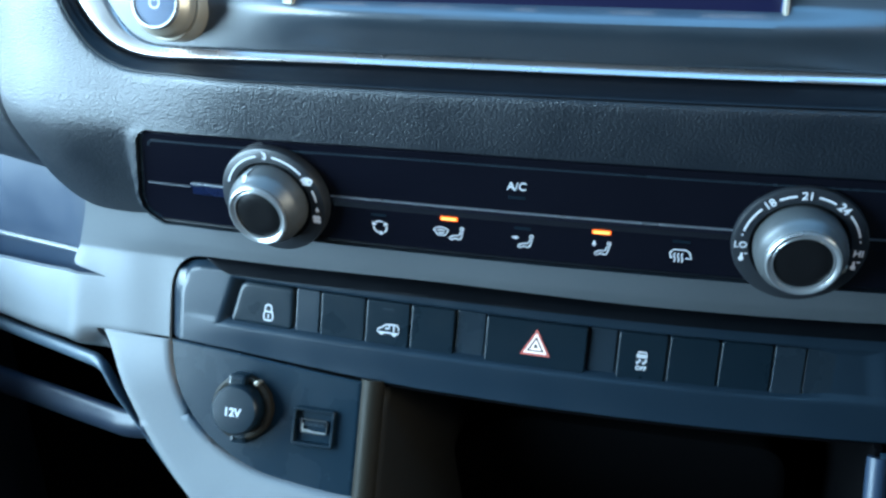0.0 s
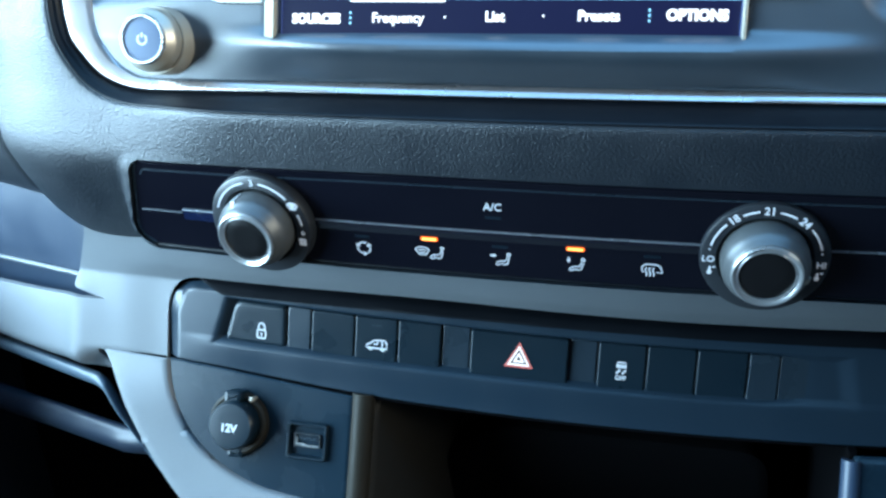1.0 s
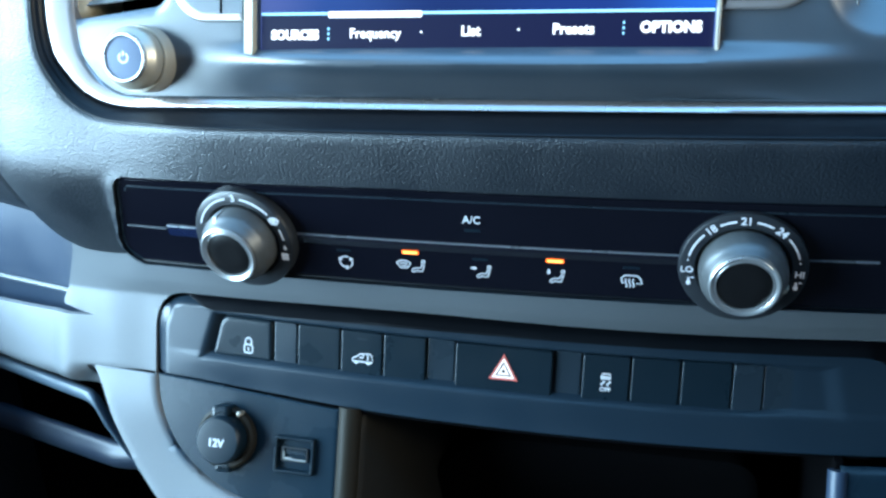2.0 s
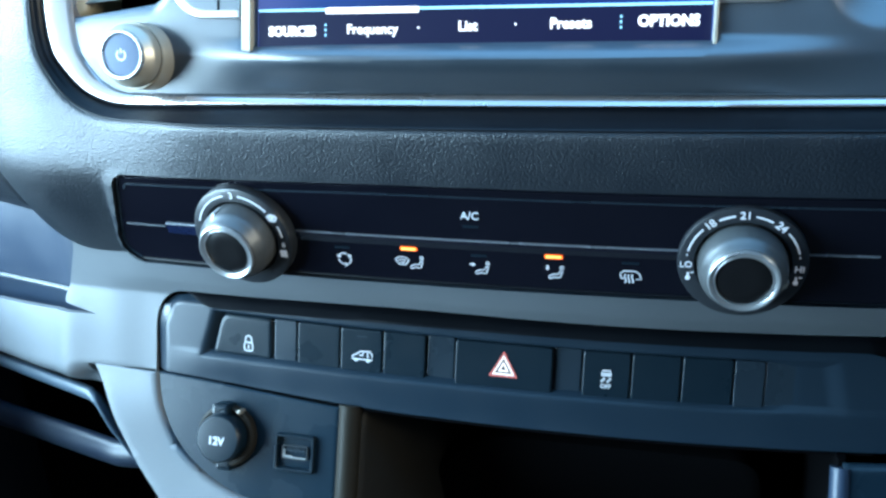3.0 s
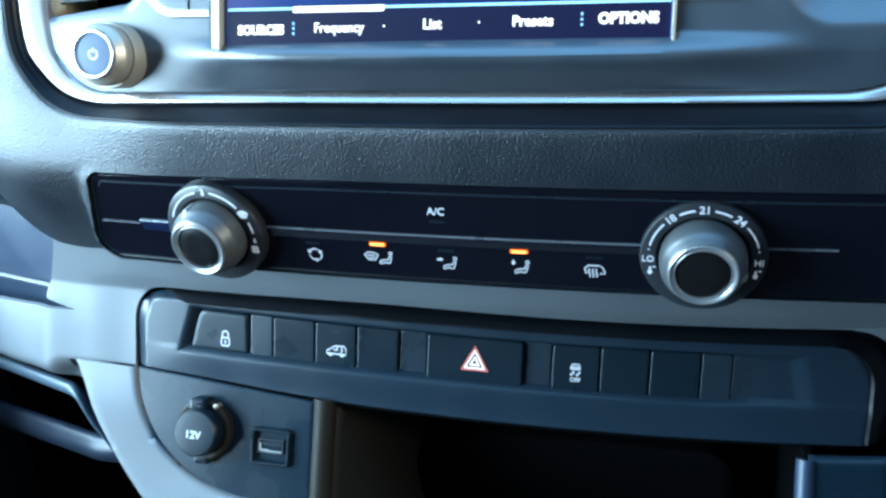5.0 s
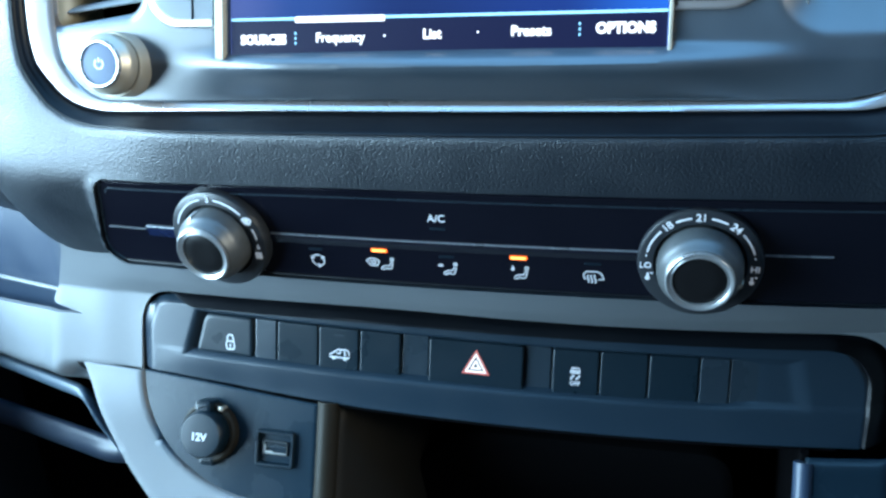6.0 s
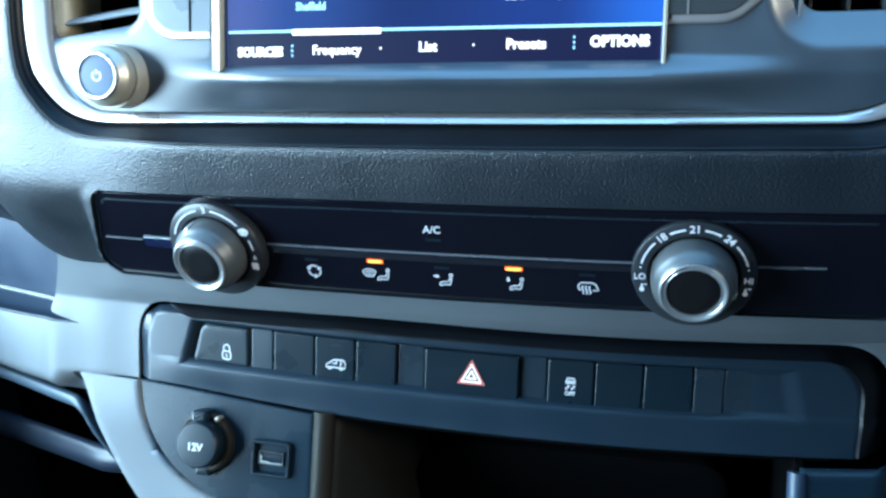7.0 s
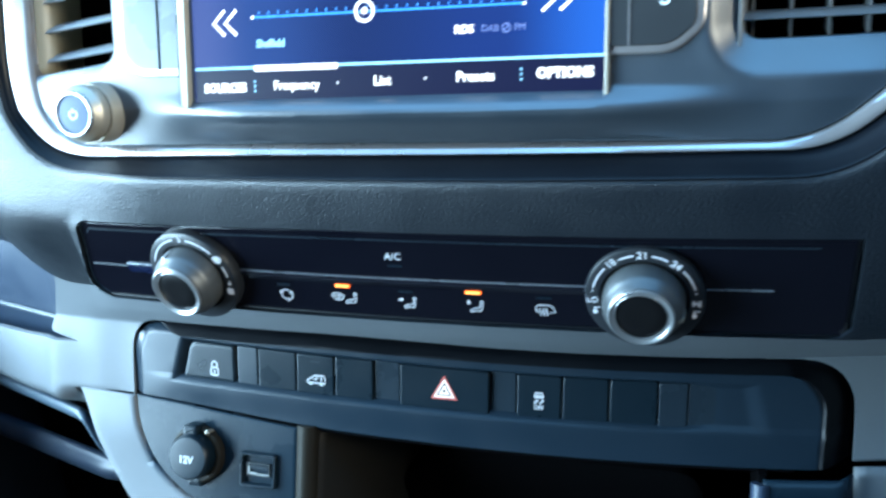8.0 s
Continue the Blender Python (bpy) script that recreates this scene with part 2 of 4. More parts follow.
def strokes(lines, width, depth, thick=0.00012):
    """Printed lines in x and z, each a thin raised ribbon lying on a surface."""
    f = depth if callable(depth) else (lambda x, z: depth)
    bm = bmesh.new()
    for line in lines:
        pts = [Vector(p) for p in line]
        closed = (pts[0] - pts[-1]).length < 1e-7
        if closed:
            pts = pts[:-1]
        a, b = offset(pts, width / 2, closed), offset(pts, -width / 2, closed)
        va = [bm.verts.new((p.x, f(p.x, p.y) - thick, p.y)) for p in a]
        vb = [bm.verts.new((p.x, f(p.x, p.y) - thick, p.y)) for p in b]
        wa = [bm.verts.new((p.x, f(p.x, p.y) + thick, p.y)) for p in a]
        wb = [bm.verts.new((p.x, f(p.x, p.y) + thick, p.y)) for p in b]
        for i in range(len(pts) if closed else len(pts) - 1):
            k = (i + 1) % len(pts)
            for q in ((va[i], va[k], vb[k], vb[i]), (va[i], wa[i], wa[k], va[k]), (vb[i], vb[k], wb[k], wb[i])):
                bm.faces.new(q)
    bmesh.ops.recalc_face_normals(bm, faces=bm.faces)
    return bm


def patch(outline, depth, thick=0.00012):
    """A filled printed shape on a surface."""
    f = depth if callable(depth) else (lambda x, z: depth)
    return plate([Vector(p) for p in outline], lambda x, z: f(x, z) - thick, lambda x, z: f(x, z) + thick, 0.00002, 1)


def arc(cx, cz, r, a0, a1, n=12):
    return [(cx + r * math.cos(radians(a0 + (a1 - a0) * i / n)), cz + r * math.sin(radians(a0 + (a1 - a0) * i / n))) for i in range(n + 1)]


def lettering(text, x, z, size, depth, mat, parent, turn=0.0, lean=0.0, bold=0.0, name="lettering", yaw=0.0):
    """Words in the built-in font, as a thin mesh facing the cab; size is the height of a capital letter."""
    cu = bpy.data.curves.new(name, "FONT")
    cu.body, cu.size, cu.align_x, cu.align_y = text, size / 0.70, "CENTER", "CENTER"
    cu.extrude, cu.offset, cu.resolution_u = 0.00008, bold, 3
    tmp = bpy.data.objects.new("tmp", cu)
    scene.collection.objects.link(tmp)
    bpy.context.view_layer.update()
    me = bpy.data.meshes.new_from_object(tmp.evaluated_get(bpy.context.evaluated_depsgraph_get()))
    bpy.data.objects.remove(tmp)
    me.materials.clear()
    me.materials.append(mat)
    ob = new(name, me)
    ob.matrix_world = pose(x, depth, z, 0, 0, yaw) @ pose(0, 0, 0, 90 + lean) @ pose(0, 0, 0, 0, 0, turn)
    ob.parent = parent
    return ob


# ---- forms shared by the dashboard's parts ----
MID = -0.030


def bow(x):
    """How far the dashboard bends away from the cab to both sides."""
    return 0.27 * (x - MID) ** 2 + (6.0 * (-0.195 - x) ** 2 if x < -0.195 else 0) + (5.0 * (x - 0.14) ** 2 if x > 0.14 else 0)


def panel_y(x, z):
    """The front of the climate panel: its head leans towards the cab."""
    return 0.2475 + bow(x) - 0.20 * (z - 0.911)


def low_bow(x):
    return 0.50 * max(0.0, x + 0.04) ** 2 + 0.20 * min(0.0, x + 0.04) ** 2


def housing_y(x, z):
    return 0.2615 + low_bow(x) + 0.27 * (z - 0.836)


def socket_y(x, z):
    return 0.2595 + low_bow(x) + 0.45 * (z - 0.836)


def inside(x, z, x0, x1, z0, z1, r):
    """How far a place lies outside a rounded rectangle (negative: within)."""
    dx, dz = abs(x - (x0 + x1) / 2) - (x1 - x0) / 2 + r, abs(z - (z0 + z1) / 2) - (z1 - z0) / 2 + r
    return math.hypot(max(dx, 0), max(dz, 0)) + min(max(dx, dz), 0) - r


def head(z):
    """How far the upper part with the screen leans back."""
    return 0.30 * max(0.0, z - 0.972)


TRIM = fillet([(-0.1958, 1.09), (-0.1966, 0.977), (-0.1790, 0.9533), (-0.1000, 0.9552), (0.1135, 0.9569), (0.1545, 0.9920), (0.1585, 1.09)],
              [0, 0.022, 0.020, 0.03, 0.013, 0.02, 0], 12, (40, 5, 20, 60, 16, 30), clip=0.44)
TRIM_IN = fillet([(-0.1854, 1.09), (-0.1846, 0.977), (-0.1715, 0.9568), (-0.1000, 0.9574), (0.1085, 0.9590), (0.149, 0.9925), (0.151, 1.09)],
                 [0, 0.020, 0.014, 0.03, 0.014, 0.02, 0], 12, (40, 5, 20, 60, 16, 30), clip=0.44)
MOULD = fillet([(-0.2180, 1.09), (-0.2385, 0.930), (-0.2235, 0.8900), (-0.1000, 0.8902), (0.166, 0.8905), (0.188, 0.918), (0.188, 1.09)],
               [0, 0.03, 0.018, 0.03, 0.02, 0.03, 0], 12, (40, 5, 20, 60, 16, 30), clip=0.44)
MOULD = [Vector((p.x, p.y - 0.0040 * ease(-0.160, -0.195, p.x) * ease(0.925, 0.892, p.y))) for p in MOULD]


def trim_y(x):
    return 0.2545 + 0.75 * bow(x)


def spline(z, knots):
    for (z0, y0), (z1, y1) in zip(knots, knots[1:]):
        if z <= z1:
            k = max(0.0, (z - z0) / (z1 - z0))
            return y0 + (y1 - y0) * k
    return knots[-1][1]


BAND = ((0.889, 0.2526), (0.900, 0.2500), (0.912, 0.2472), (0.924, 0.2446), (0.934, 0.2424), (0.943, 0.2408), (0.950, 0.2398), (0.953, 0.2395), (0.960, 0.2392))
# beside the panel the band folds along a soft ridge: its foot tucks under, its head lies back
BAND_SIDE = ((0.884, 0.2680), (0.890, 0.2650), (0.900, 0.2590), (0.912, 0.2525), (0.922, 0.2476), (0.930, 0.2447), (0.936, 0.2451), (0.944, 0.2468), (0.953, 0.2490), (0.970, 0.2510), (0.990, 0.2514))


def face_left(z):
    """The left edge of the climate panel, which spreads a little towards its rounded foot."""
    k = max(0.0, min(0.995, (0.9035 - z) / 0.0112))
    t = max(0.0, min(0.98, (z - 0.9255) / 0.0042))
    return -0.1676 - 0.23 * (0.9295 - z) + 0.012 * (1 - math.sqrt(1 - k * k)) + 0.0045 * (1 - math.sqrt(1 - t * t))


def head_lift(x):
    return 0.0018 * ease(-0.168, -0.050, x)


def smoothed(z, knots, reach):
    return sum(spline(z + reach * d, knots) for d in (-1, -0.5, 0, 0.5, 1)) / 5


def band_y(x, z):
    side = ease(-0.120, -0.180, x)
    y = smoothed(z, BAND, 0.004) * (1 - side) + smoothed(z, BAND_SIDE, 0.0028) * side
    return y + bow(x) + head(z) + 4.0 * max(0.0, x - 0.123) ** 2


# ---- the cab: plain walls that close the place, open at the windows ----
def slab(name, lo, hi, label):
    bm = bmesh.new()
    bmesh.ops.create_cube(bm, size=1)
    for v in bm.verts:
        v.co = Vector([(lo[i] + hi[i]) / 2 + v.co[i] * (hi[i] - lo[i]) for i in range(3)])
    bmesh.ops.bevel(bm, geom=bm.edges[:], offset=0.004, segments=1, affect="EDGES")
    return tagged(part(name, bm, CAB), label, "wall", kind="structure")


slab("floor", (-0.96, -1.30, 0.16), (0.90, 0.80, 0.20), "dark cab floor")
slab("ceiling", (-0.96, -1.30, 1.72), (0.90, 0.14, 1.76), "grey cab roof lining")
slab("wall_back", (-0.96, -1.34, 0.20), (0.90, -1.30, 1.72), "grey bulkhead behind the seats")
slab("wall_left_low", (-0.86, -1.30, 0.20), (-0.82, 0.80, 0.90), "grey passenger door card below its window")
slab("wall_left_top", (-0.86, -1.30, 1.64), (-0.82, 0.80, 1.72), "grey rail above the passenger window")
slab("wall_left_rear", (-0.86, -1.30, 0.90), (-0.82, -0.74, 1.64), "grey pillar behind the passenger window")
slab("wall_left_front", (-0.86, 0.54, 0.90), (-0.82, 0.80, 1.64), "grey pillar ahead of the passenger window")
slab("wall_right_low", (0.90, -1.30, 0.20), (0.94, 0.80, 1.08), "grey driver door card below its window")
slab("wall_right_top", (0.90, -1.30, 1.64), (0.94, 0.80, 1.72), "grey rail above the driver window")
slab("wall_right_rear", (0.90, -1.30, 1.08), (0.94, -0.24, 1.64), "grey pillar behind the driver window")
slab("wall_right_front", (0.90, 0.50, 1.08), (0.94, 0.80, 1.64), "grey pillar ahead of the driver window")
slab("wall_front_low", (-0.96, 0.80, 0.20), (0.90, 0.84, 1.12), "dark bulkhead under the windscreen")
slab("wall_front_top", (-0.96, 0.14, 1.66), (0.90, 0.18, 1.76), "grey header over the windscreen")

# ---- the dashboard's body ----
dash = thing("dashboard", "two-tone van dashboard of grained black and light grey plastic", "dashboard")
LIP_WIDTH = [0.0040 + 0.0006 * ease(-0.150, -0.180, p.x) for p in TRIM]
inner = [p + (q - p).normalized() * w for p, q, w in zip(TRIM, offset(TRIM, -0.001), LIP_WIDTH)]
rows = []
K = 30
for k in range(K + 1):
    row = []
    for a, b in zip(inner, MOULD):
        p = a.lerp(b, k / K)
        y = band_y(p.x, p.y)
        near = max(face_left(p.y) - p.x, p.x - 0.1235, p.y - 0.9300 - head_lift(p.x))
        y += (panel_y(p.x, p.y) - 0.0004 - y) * (1 - ease(0.0005, 0.0070, near)) * (1 - ease(0.926, 0.934, p.y - head_lift(p.x)))
        y += 0.0007 * (1 - ease(0.0, 0.035, k / K)) ** 2 + 0.010 * ease(0.965, 1.0, k / K) ** 2
        row.append((p.x, y, p.y))
    rows.append(row)
mould = solid(part("console_moulding", rings(rows), GRAINED, dash, "coarse-grained black plastic surround"), 0.003)
foot = [Vector((face_left(z) - 0.0007, z)) for z in [0.9300 - 0.0386 * i / 24 for i in range(25)]]
cut(mould, foot + [Vector(p) for p in ((0.1165, 0.8914), (0.1205, 0.8926), (0.1235, 0.8960), (0.1237, 0.9240))] + [Vector((x, 0.9300 + head_lift(x))) for x in [0.1233 - 0.0120 * i for i in range(24)]])

# smooth lip between the moulding and the bright strip: a gutter with a low bead along it
rows = []
for k in range(15):
    u = k / 14
    row = []
    for p, q in zip(TRIM, inner):
        e = p.lerp(q, 0.03 + 0.98 * u)
        deep = trim_y(p.x) + head(p.y) + 0.0012
        y = deep + (band_y(e.x, e.y) - 0.0009 - deep) * ease(0.15, 1.0, u)
        row.append((e.x, y + 0.0014 * math.sin(u * math.pi) ** 2 - 0.0015 * math.exp(-((u - 0.5) / 0.16) ** 2), e.y))
    rows.append(row)
solid(part("moulding_lip", rings(rows), LIP, dash, "smooth black inner lip"), 0.001)

# bright strip: a rounded bar that follows the outline of the screen surround
rows = []
for u, v in ((-0.02, 0.006), (0.0, 0.0012), (0.05, 0.0003), (0.12, -0.0001), (0.22, -0.0001), (0.5, 0.0004), (0.8, 0.0009), (0.93, 0.0012), (1.0, 0.0020), (1.02, 0.012)):
    rows.append([(a.lerp(b, u).x, trim_y(a.x) + head(a.lerp(b, u).y) + v, a.lerp(b, u).y) for a, b in zip(TRIM, TRIM_IN)])
part("chrome_strip", rings(rows), CHROME, dash, "satin chrome strip")


def trim_edge(z, right):
    side = [p for p in TRIM_IN if (p.x > MID) == right]
    best = min(range(len(side) - 1), key=lambda i: abs((side[i].y + side[i + 1].y) / 2 - z) + (0 if min(side[i].y, side[i + 1].y) - 1e-6 <= z <= max(side[i].y, side[i + 1].y) + 1e-6 else 1))
    a, b = side[best], side[best + 1]
    k = 0 if abs(b.y - a.y) < 1e-9 else (z - a.y) / (b.y - a.y)
    return a.x + (b.x - a.x) * min(1, max(0, k))


# the ledge under the screen: its face tucks under towards the bright strip
LEDGE = ((0.9565, 0.0046), (0.9600, 0.0030), (0.9640, -0.0006), (0.9680, -0.0044), (0.9705, -0.0062), (0.9725, -0.0066), (0.9738, -0.0050), (0.9770, 0.0))


def fascia_y(x, z):
    y = 0.2580 + 0.75 * bow(x) + head(z)
    along = ease(-0.138, -0.082, x) * (1 - ease(0.034, 0.098, x))
    y += along * smoothed(z, LEDGE, 0.0008)
    y += 0.012 * (1 - ease(-0.001, 0.001, inside(x, z, -0.1125, 0.0447, 0.9752, 1.2, 0.001)))
    left = inside(x, z + 0.12 * (-0.146 - x), -0.1848, -0.1457, 0.9890, 1.2, 0.005)
    y += 0.0030 * (1 - ease(-0.002, 0.0035, left))
    right = inside(x, z, 0.0845, 0.2, 0.9882, 1.2, 0.007)
    y += 0.0095 * (1 - 0.75 * min(1.0, max(0.0, (right + 0.004) / 0.0135)) - 0.25 * ease(-0.004, 0.0095, right)) - 0.0005 * math.exp(-((right - 0.0095) / 0.0040) ** 2) + 2.6 * max(0.0, x - 0.100) ** 2
    return y


surround = solid(part("screen_surround", sheet(lambda z: trim_edge(z, False), lambda z: trim_edge(z, True), lambda x: 0.9568 + 0.0022 * (x + 0.1735) / 0.282, lambda x: 1.075, fascia_y, 340, 118),
           FASCIA, dash, "satin anthracite screen surround"))
cut(surround, fillet([(-0.1846, 0.9840), (-0.1457, 0.9890), (-0.1457, 1.066), (-0.1846, 1.066)], [0.002, 0.006, 0.004, 0.004], 6, 4, closed=True),
    fillet([(0.0848, 0.9884), (0.1460, 0.9884), (0.1460, 1.066), (0.0848, 1.066)], 0.007, 6, 4, closed=True))

# top of the dashboard, back to the windscreen
top = sheet(lambda z: -0.81, lambda z: 0.86, lambda x: 0.0, lambda x: 1.0, lambda x, z: z, 60, 30)
for v in top.verts:
    w = v.co.z
    v.co = (v.co.x, 0.290 + min(0.06, 0.5 * bow(v.co.x)) + w * 0.47, 1.078 - 0.004 * math.cos(w * 3) + 0.03 * math.sin(w * 2.4))
solid(part("dash_top", top, GRAINED, dash), 0.004)


def recede(x):
    """The passenger side turns away to the left."""
    k = max(0.0, -0.219 - x)
    return 0.31 * k * ease(0.0, 0.012, k)


def tray_z(x):
    """The front rim of the side tray falls towards the passenger."""
    return 0.8560 - 0.09 * (-0.2246 - x)


def tray_rim(z):
    """The upright edge of the grey moulding beside the side tray."""
    return -0.2152 - 0.38 * max(0.0, 0.884 - z)


def roll_low(x):
    """The lower edge of the grey moulding, which swells to a roll beside the tray."""
    return 0.8228 + 0.03 * (x + 0.222) if x < -0.18 else 0.8241 + 0.0133 * (x + 0.18)


# light grey lower dashboard, with the openings for the switch housing and the side tray
def grey_y(x, z):
    y = 0.2622 + 0.33 * (min(z, 0.867) - 0.836) - (0.50 - 0.26 * ease(0.04, -0.10, x) - 0.14 * ease(-0.12, -0.19, x)) * max(0.0, z - 0.867) + 0.12 * (x - MID) ** 2 + 0.52 * max(0.0, x + 0.02) ** 2
    b = max(0.0, -0.176 - x)
    y += 0.05 * b * ease(0.0, 0.018, b) * ease(0.850, 0.886, z)
    k = ease(-0.205, -0.228, x)
    low = roll_low(x)
    y += recede(x) - 0.004 * ease(-0.20, -0.25, x) * math.sin(min(1, max(0, (0.866 - z) / 0.046)) * math.pi * 0.8)
    y += 0.0013 * ease(-0.202, -0.180, x) * ease(0.876, 0.866, z)
    y += 0.0065 * ease(0.8360, 0.8270, z) * ease(-0.224, -0.209, x) * ease(-0.180, -0.195, x)
    y += k * 0.013 * max(0.0, (low + 0.010 - z) / 0.010) ** 2.5
    return y


lower = solid(part("lower_moulding", sheet(lambda z: -0.34, lambda z: 0.28, roll_low, lambda x: 0.8940, grey_y, 260, 56), GREY, dash, "light grey moulded plastic"), 0.002)
HOUSE = fillet([(-0.1778, 0.79), (0.1322, 0.79), (0.1322, 0.8722), (-0.060, 0.8722), (-0.140, 0.8695), (-0.1778, 0.8690)], [0.001, 0.001, 0.022, 0.02, 0.02, 0.017], 12, 8, closed=True)
HOUSE = [Vector((p.x, p.y - 0.022 * (p.x + 0.15))) for p in HOUSE]
cut(lower, HOUSE, [Vector(p) for p in ((-0.2050, 0.79), (-0.1780, 0.79), (-0.1780, 0.8350), (-0.2120, 0.8350))], [Vector(p) for p in ((-0.40, 0.900), (-0.40, tray_z(-0.40)), (-0.2250, tray_z(-0.2250)), (-0.2080, 0.8562), (-0.2236, 0.8599), (-0.2243, 0.8608), (-0.2242, 0.8622), (-0.2152, 0.8857), (-0.2120, 0.900))])

# light grey strip that curves round the socket panel
J_IN = fillet([(-0.1762, 0.8346), (-0.1745, 0.8235), (-0.1690, 0.8125), (-0.1600, 0.8030), (-0.1465, 0.7950), (-0.130, 0.7900), (-0.10, 0.7875), (0.14, 0.786)], 0.008, 5, 6)
J_OUT = fillet([(-0.2128, 0.8350), (-0.2014, 0.8220), (-0.1902, 0.8080), (-0.1802, 0.7960), (-0.1670, 0.7830), (-0.150, 0.768), (-0.10, 0.748), (0.14, 0.735)], 0.008, 5, 6)
rows = []
for k in range(17):
    u = k / 16
    rows.append([(a.lerp(b, u).x, socket_y(a.lerp(b, u).x, a.lerp(b, u).y) + 0.0008 - 0.0045 * u * ease(0.834, 0.815, a.lerp(b, u).y) + 0.010 * ease(0.85, 1.0, u) ** 2 + 0.0012 * (1 - ease(0, 0.06, u)), a.lerp(b, u).y) for a, b in zip(J_IN, J_OUT)])
solid(part("curved_side_strip", rings(rows), GREY, dash, "light grey curved strip beside the sockets"))

# right-hand grey side under the seam
solid(part("lower_side_panel", sheet(lambda z: 0.1328, lambda z: 0.28, lambda x: 0.70, lambda x: 0.8256, lambda x, z: grey_y(x, 0.827) + 0.0004 + 0.45 * (z - 0.827), 30, 30), GREY, dash))

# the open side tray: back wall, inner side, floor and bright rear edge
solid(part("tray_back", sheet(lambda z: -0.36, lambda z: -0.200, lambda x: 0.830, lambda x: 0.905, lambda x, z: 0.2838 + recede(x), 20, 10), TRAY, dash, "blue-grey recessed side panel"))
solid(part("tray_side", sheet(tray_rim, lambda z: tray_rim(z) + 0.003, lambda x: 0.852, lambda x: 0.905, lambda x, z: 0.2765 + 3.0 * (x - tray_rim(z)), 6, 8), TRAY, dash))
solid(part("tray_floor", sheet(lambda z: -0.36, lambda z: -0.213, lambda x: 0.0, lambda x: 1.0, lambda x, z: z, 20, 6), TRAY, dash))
for v in dash.children[-1].data.vertices:
    x, w = v.co.x, v.co.z
    v.co = (x, 0.2735 + recede(x) + 0.0085 * w, (tray_z(x) - 0.0012) * (1 - w) + (0.8602 - 0.06 * (-0.2246 - x)) * w)
line = [(x, 0.2815 + recede(x), 0.8610 - 0.06 * (-0.2246 - x)) for x in [-0.36 + 0.0070 * i for i in range(21)]]
part("tray_edge", tube(line, 0.0011), BUTTON, dash, "bright thin edge line")

# passenger-side part of the dashboard beyond the seam
SEAM = [p for p in MOULD if p.x < -0.217]


def seam_x(z):
    return min(SEAM, key=lambda p: abs(p.y - z)).x - 0.0010


solid(part("passenger_side_moulding", sheet(lambda z: -0.36, seam_x, lambda x: 0.8985, lambda x: 1.075, lambda x, z: band_y(-0.233, z) + 0.36 * (-0.233 - x) + 0.0012 + 0.004 * ease(0.906, 0.8985, z), 16, 60), GRAINED, dash), 0.002)

# shelf below the roll, bent down at its end, and the rail beneath it
def bar_along(path, high, deep):
    rows = []
    for x, z in path:
        rows.append([(x, y + deep * (0.5 + 0.5 * math.sin(a)), z + h * math.cos(a)) for a in [2 * math.pi * k / 16 for k in range(16)] for y, h in ((0.2630 + 0.34 * max(0.0, -0.208 - x), high(x)),)])
    return rings(rows, True, True, True)


shelf = fillet([(-0.36, 0.8110), (-0.2150, 0.8155), (-0.1830, 0.7600)], [0, 0.005, 0], 6, 14)
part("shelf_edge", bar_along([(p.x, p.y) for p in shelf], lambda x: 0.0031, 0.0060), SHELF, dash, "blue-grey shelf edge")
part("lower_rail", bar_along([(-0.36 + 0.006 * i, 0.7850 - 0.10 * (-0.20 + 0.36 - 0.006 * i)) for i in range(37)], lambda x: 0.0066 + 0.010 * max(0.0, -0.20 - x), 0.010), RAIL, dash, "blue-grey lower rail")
# unseen mass added to keep window light off the rail and curved strip
part("glovebox_mass", plate(box_round(-0.81, -0.328, 0.55, 0.866, 0.02), 0.19, 0.30, 0.015), GRAINED, dash)
# a black sheet takes the place of the unlit space below
part("under_dash_void", plate(box_round(-0.60, 0.5, 0.55, 0.845, 0.01), 0.36, 0.38, 0.002), BLACK, dash, "black sheet standing for the shade under the dashboard")
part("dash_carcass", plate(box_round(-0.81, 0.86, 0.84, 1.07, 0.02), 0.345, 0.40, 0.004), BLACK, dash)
# unseen side masses; the driver-side one stands forward to shade the lower dash
for nm, x0, x1 in (("side_mass_left", -0.81, -0.345), ("side_mass_right", 0.285, 0.86)):
    part(nm, plate(box_round(x0, x1, 0.60, 1.07, 0.03), 0.30 if x0 < 0 else 0.12, 0.36, 0.02), GRAINED, dash)

# ---- climate panel ----
climate = thing("climate_control_panel", "gloss black climate control panel with two rotary knobs", "control panel")
rim = []
for z, d in ((0.8916, 0.006), (0.8916, 0.0008), (0.8920, 0.0), (0.8926, 0.0004)):
    rim.append([(face_left(0.893) + (0.1231 - face_left(0.893)) * i / 60, panel_y(face_left(0.893) + (0.1231 - face_left(0.893)) * i / 60, z) + d - 0.0004, z) for i in range(61)])
part("lower_rim", rings(rim), LIP, climate, "thin moulded lower rim")
rows = []
for j in range(45):
    row = []
    for i in range(151):
        x0 = face_left(0.8924 + 0.0368 * j / 44)
        x = x0 + (0.1231 - x0) * (i / 150) ** 1.15
        z = 0.8924 + (0.0368 + head_lift(x)) * j / 44
        row.append((x, panel_y(x, z) + 0.0001 + (0.0006 if i == 0 or j == 44 else 0), z))
    rows.append(row)
solid(part("gloss_face", rings(rows), PIANO, climate), 0.0002)
edge = [(face_left(z) + 0.0003, panel_y(face_left(z), z) + 0.0004, z) for z in [0.8930 + 0.00185 * i for i in range(20)]]
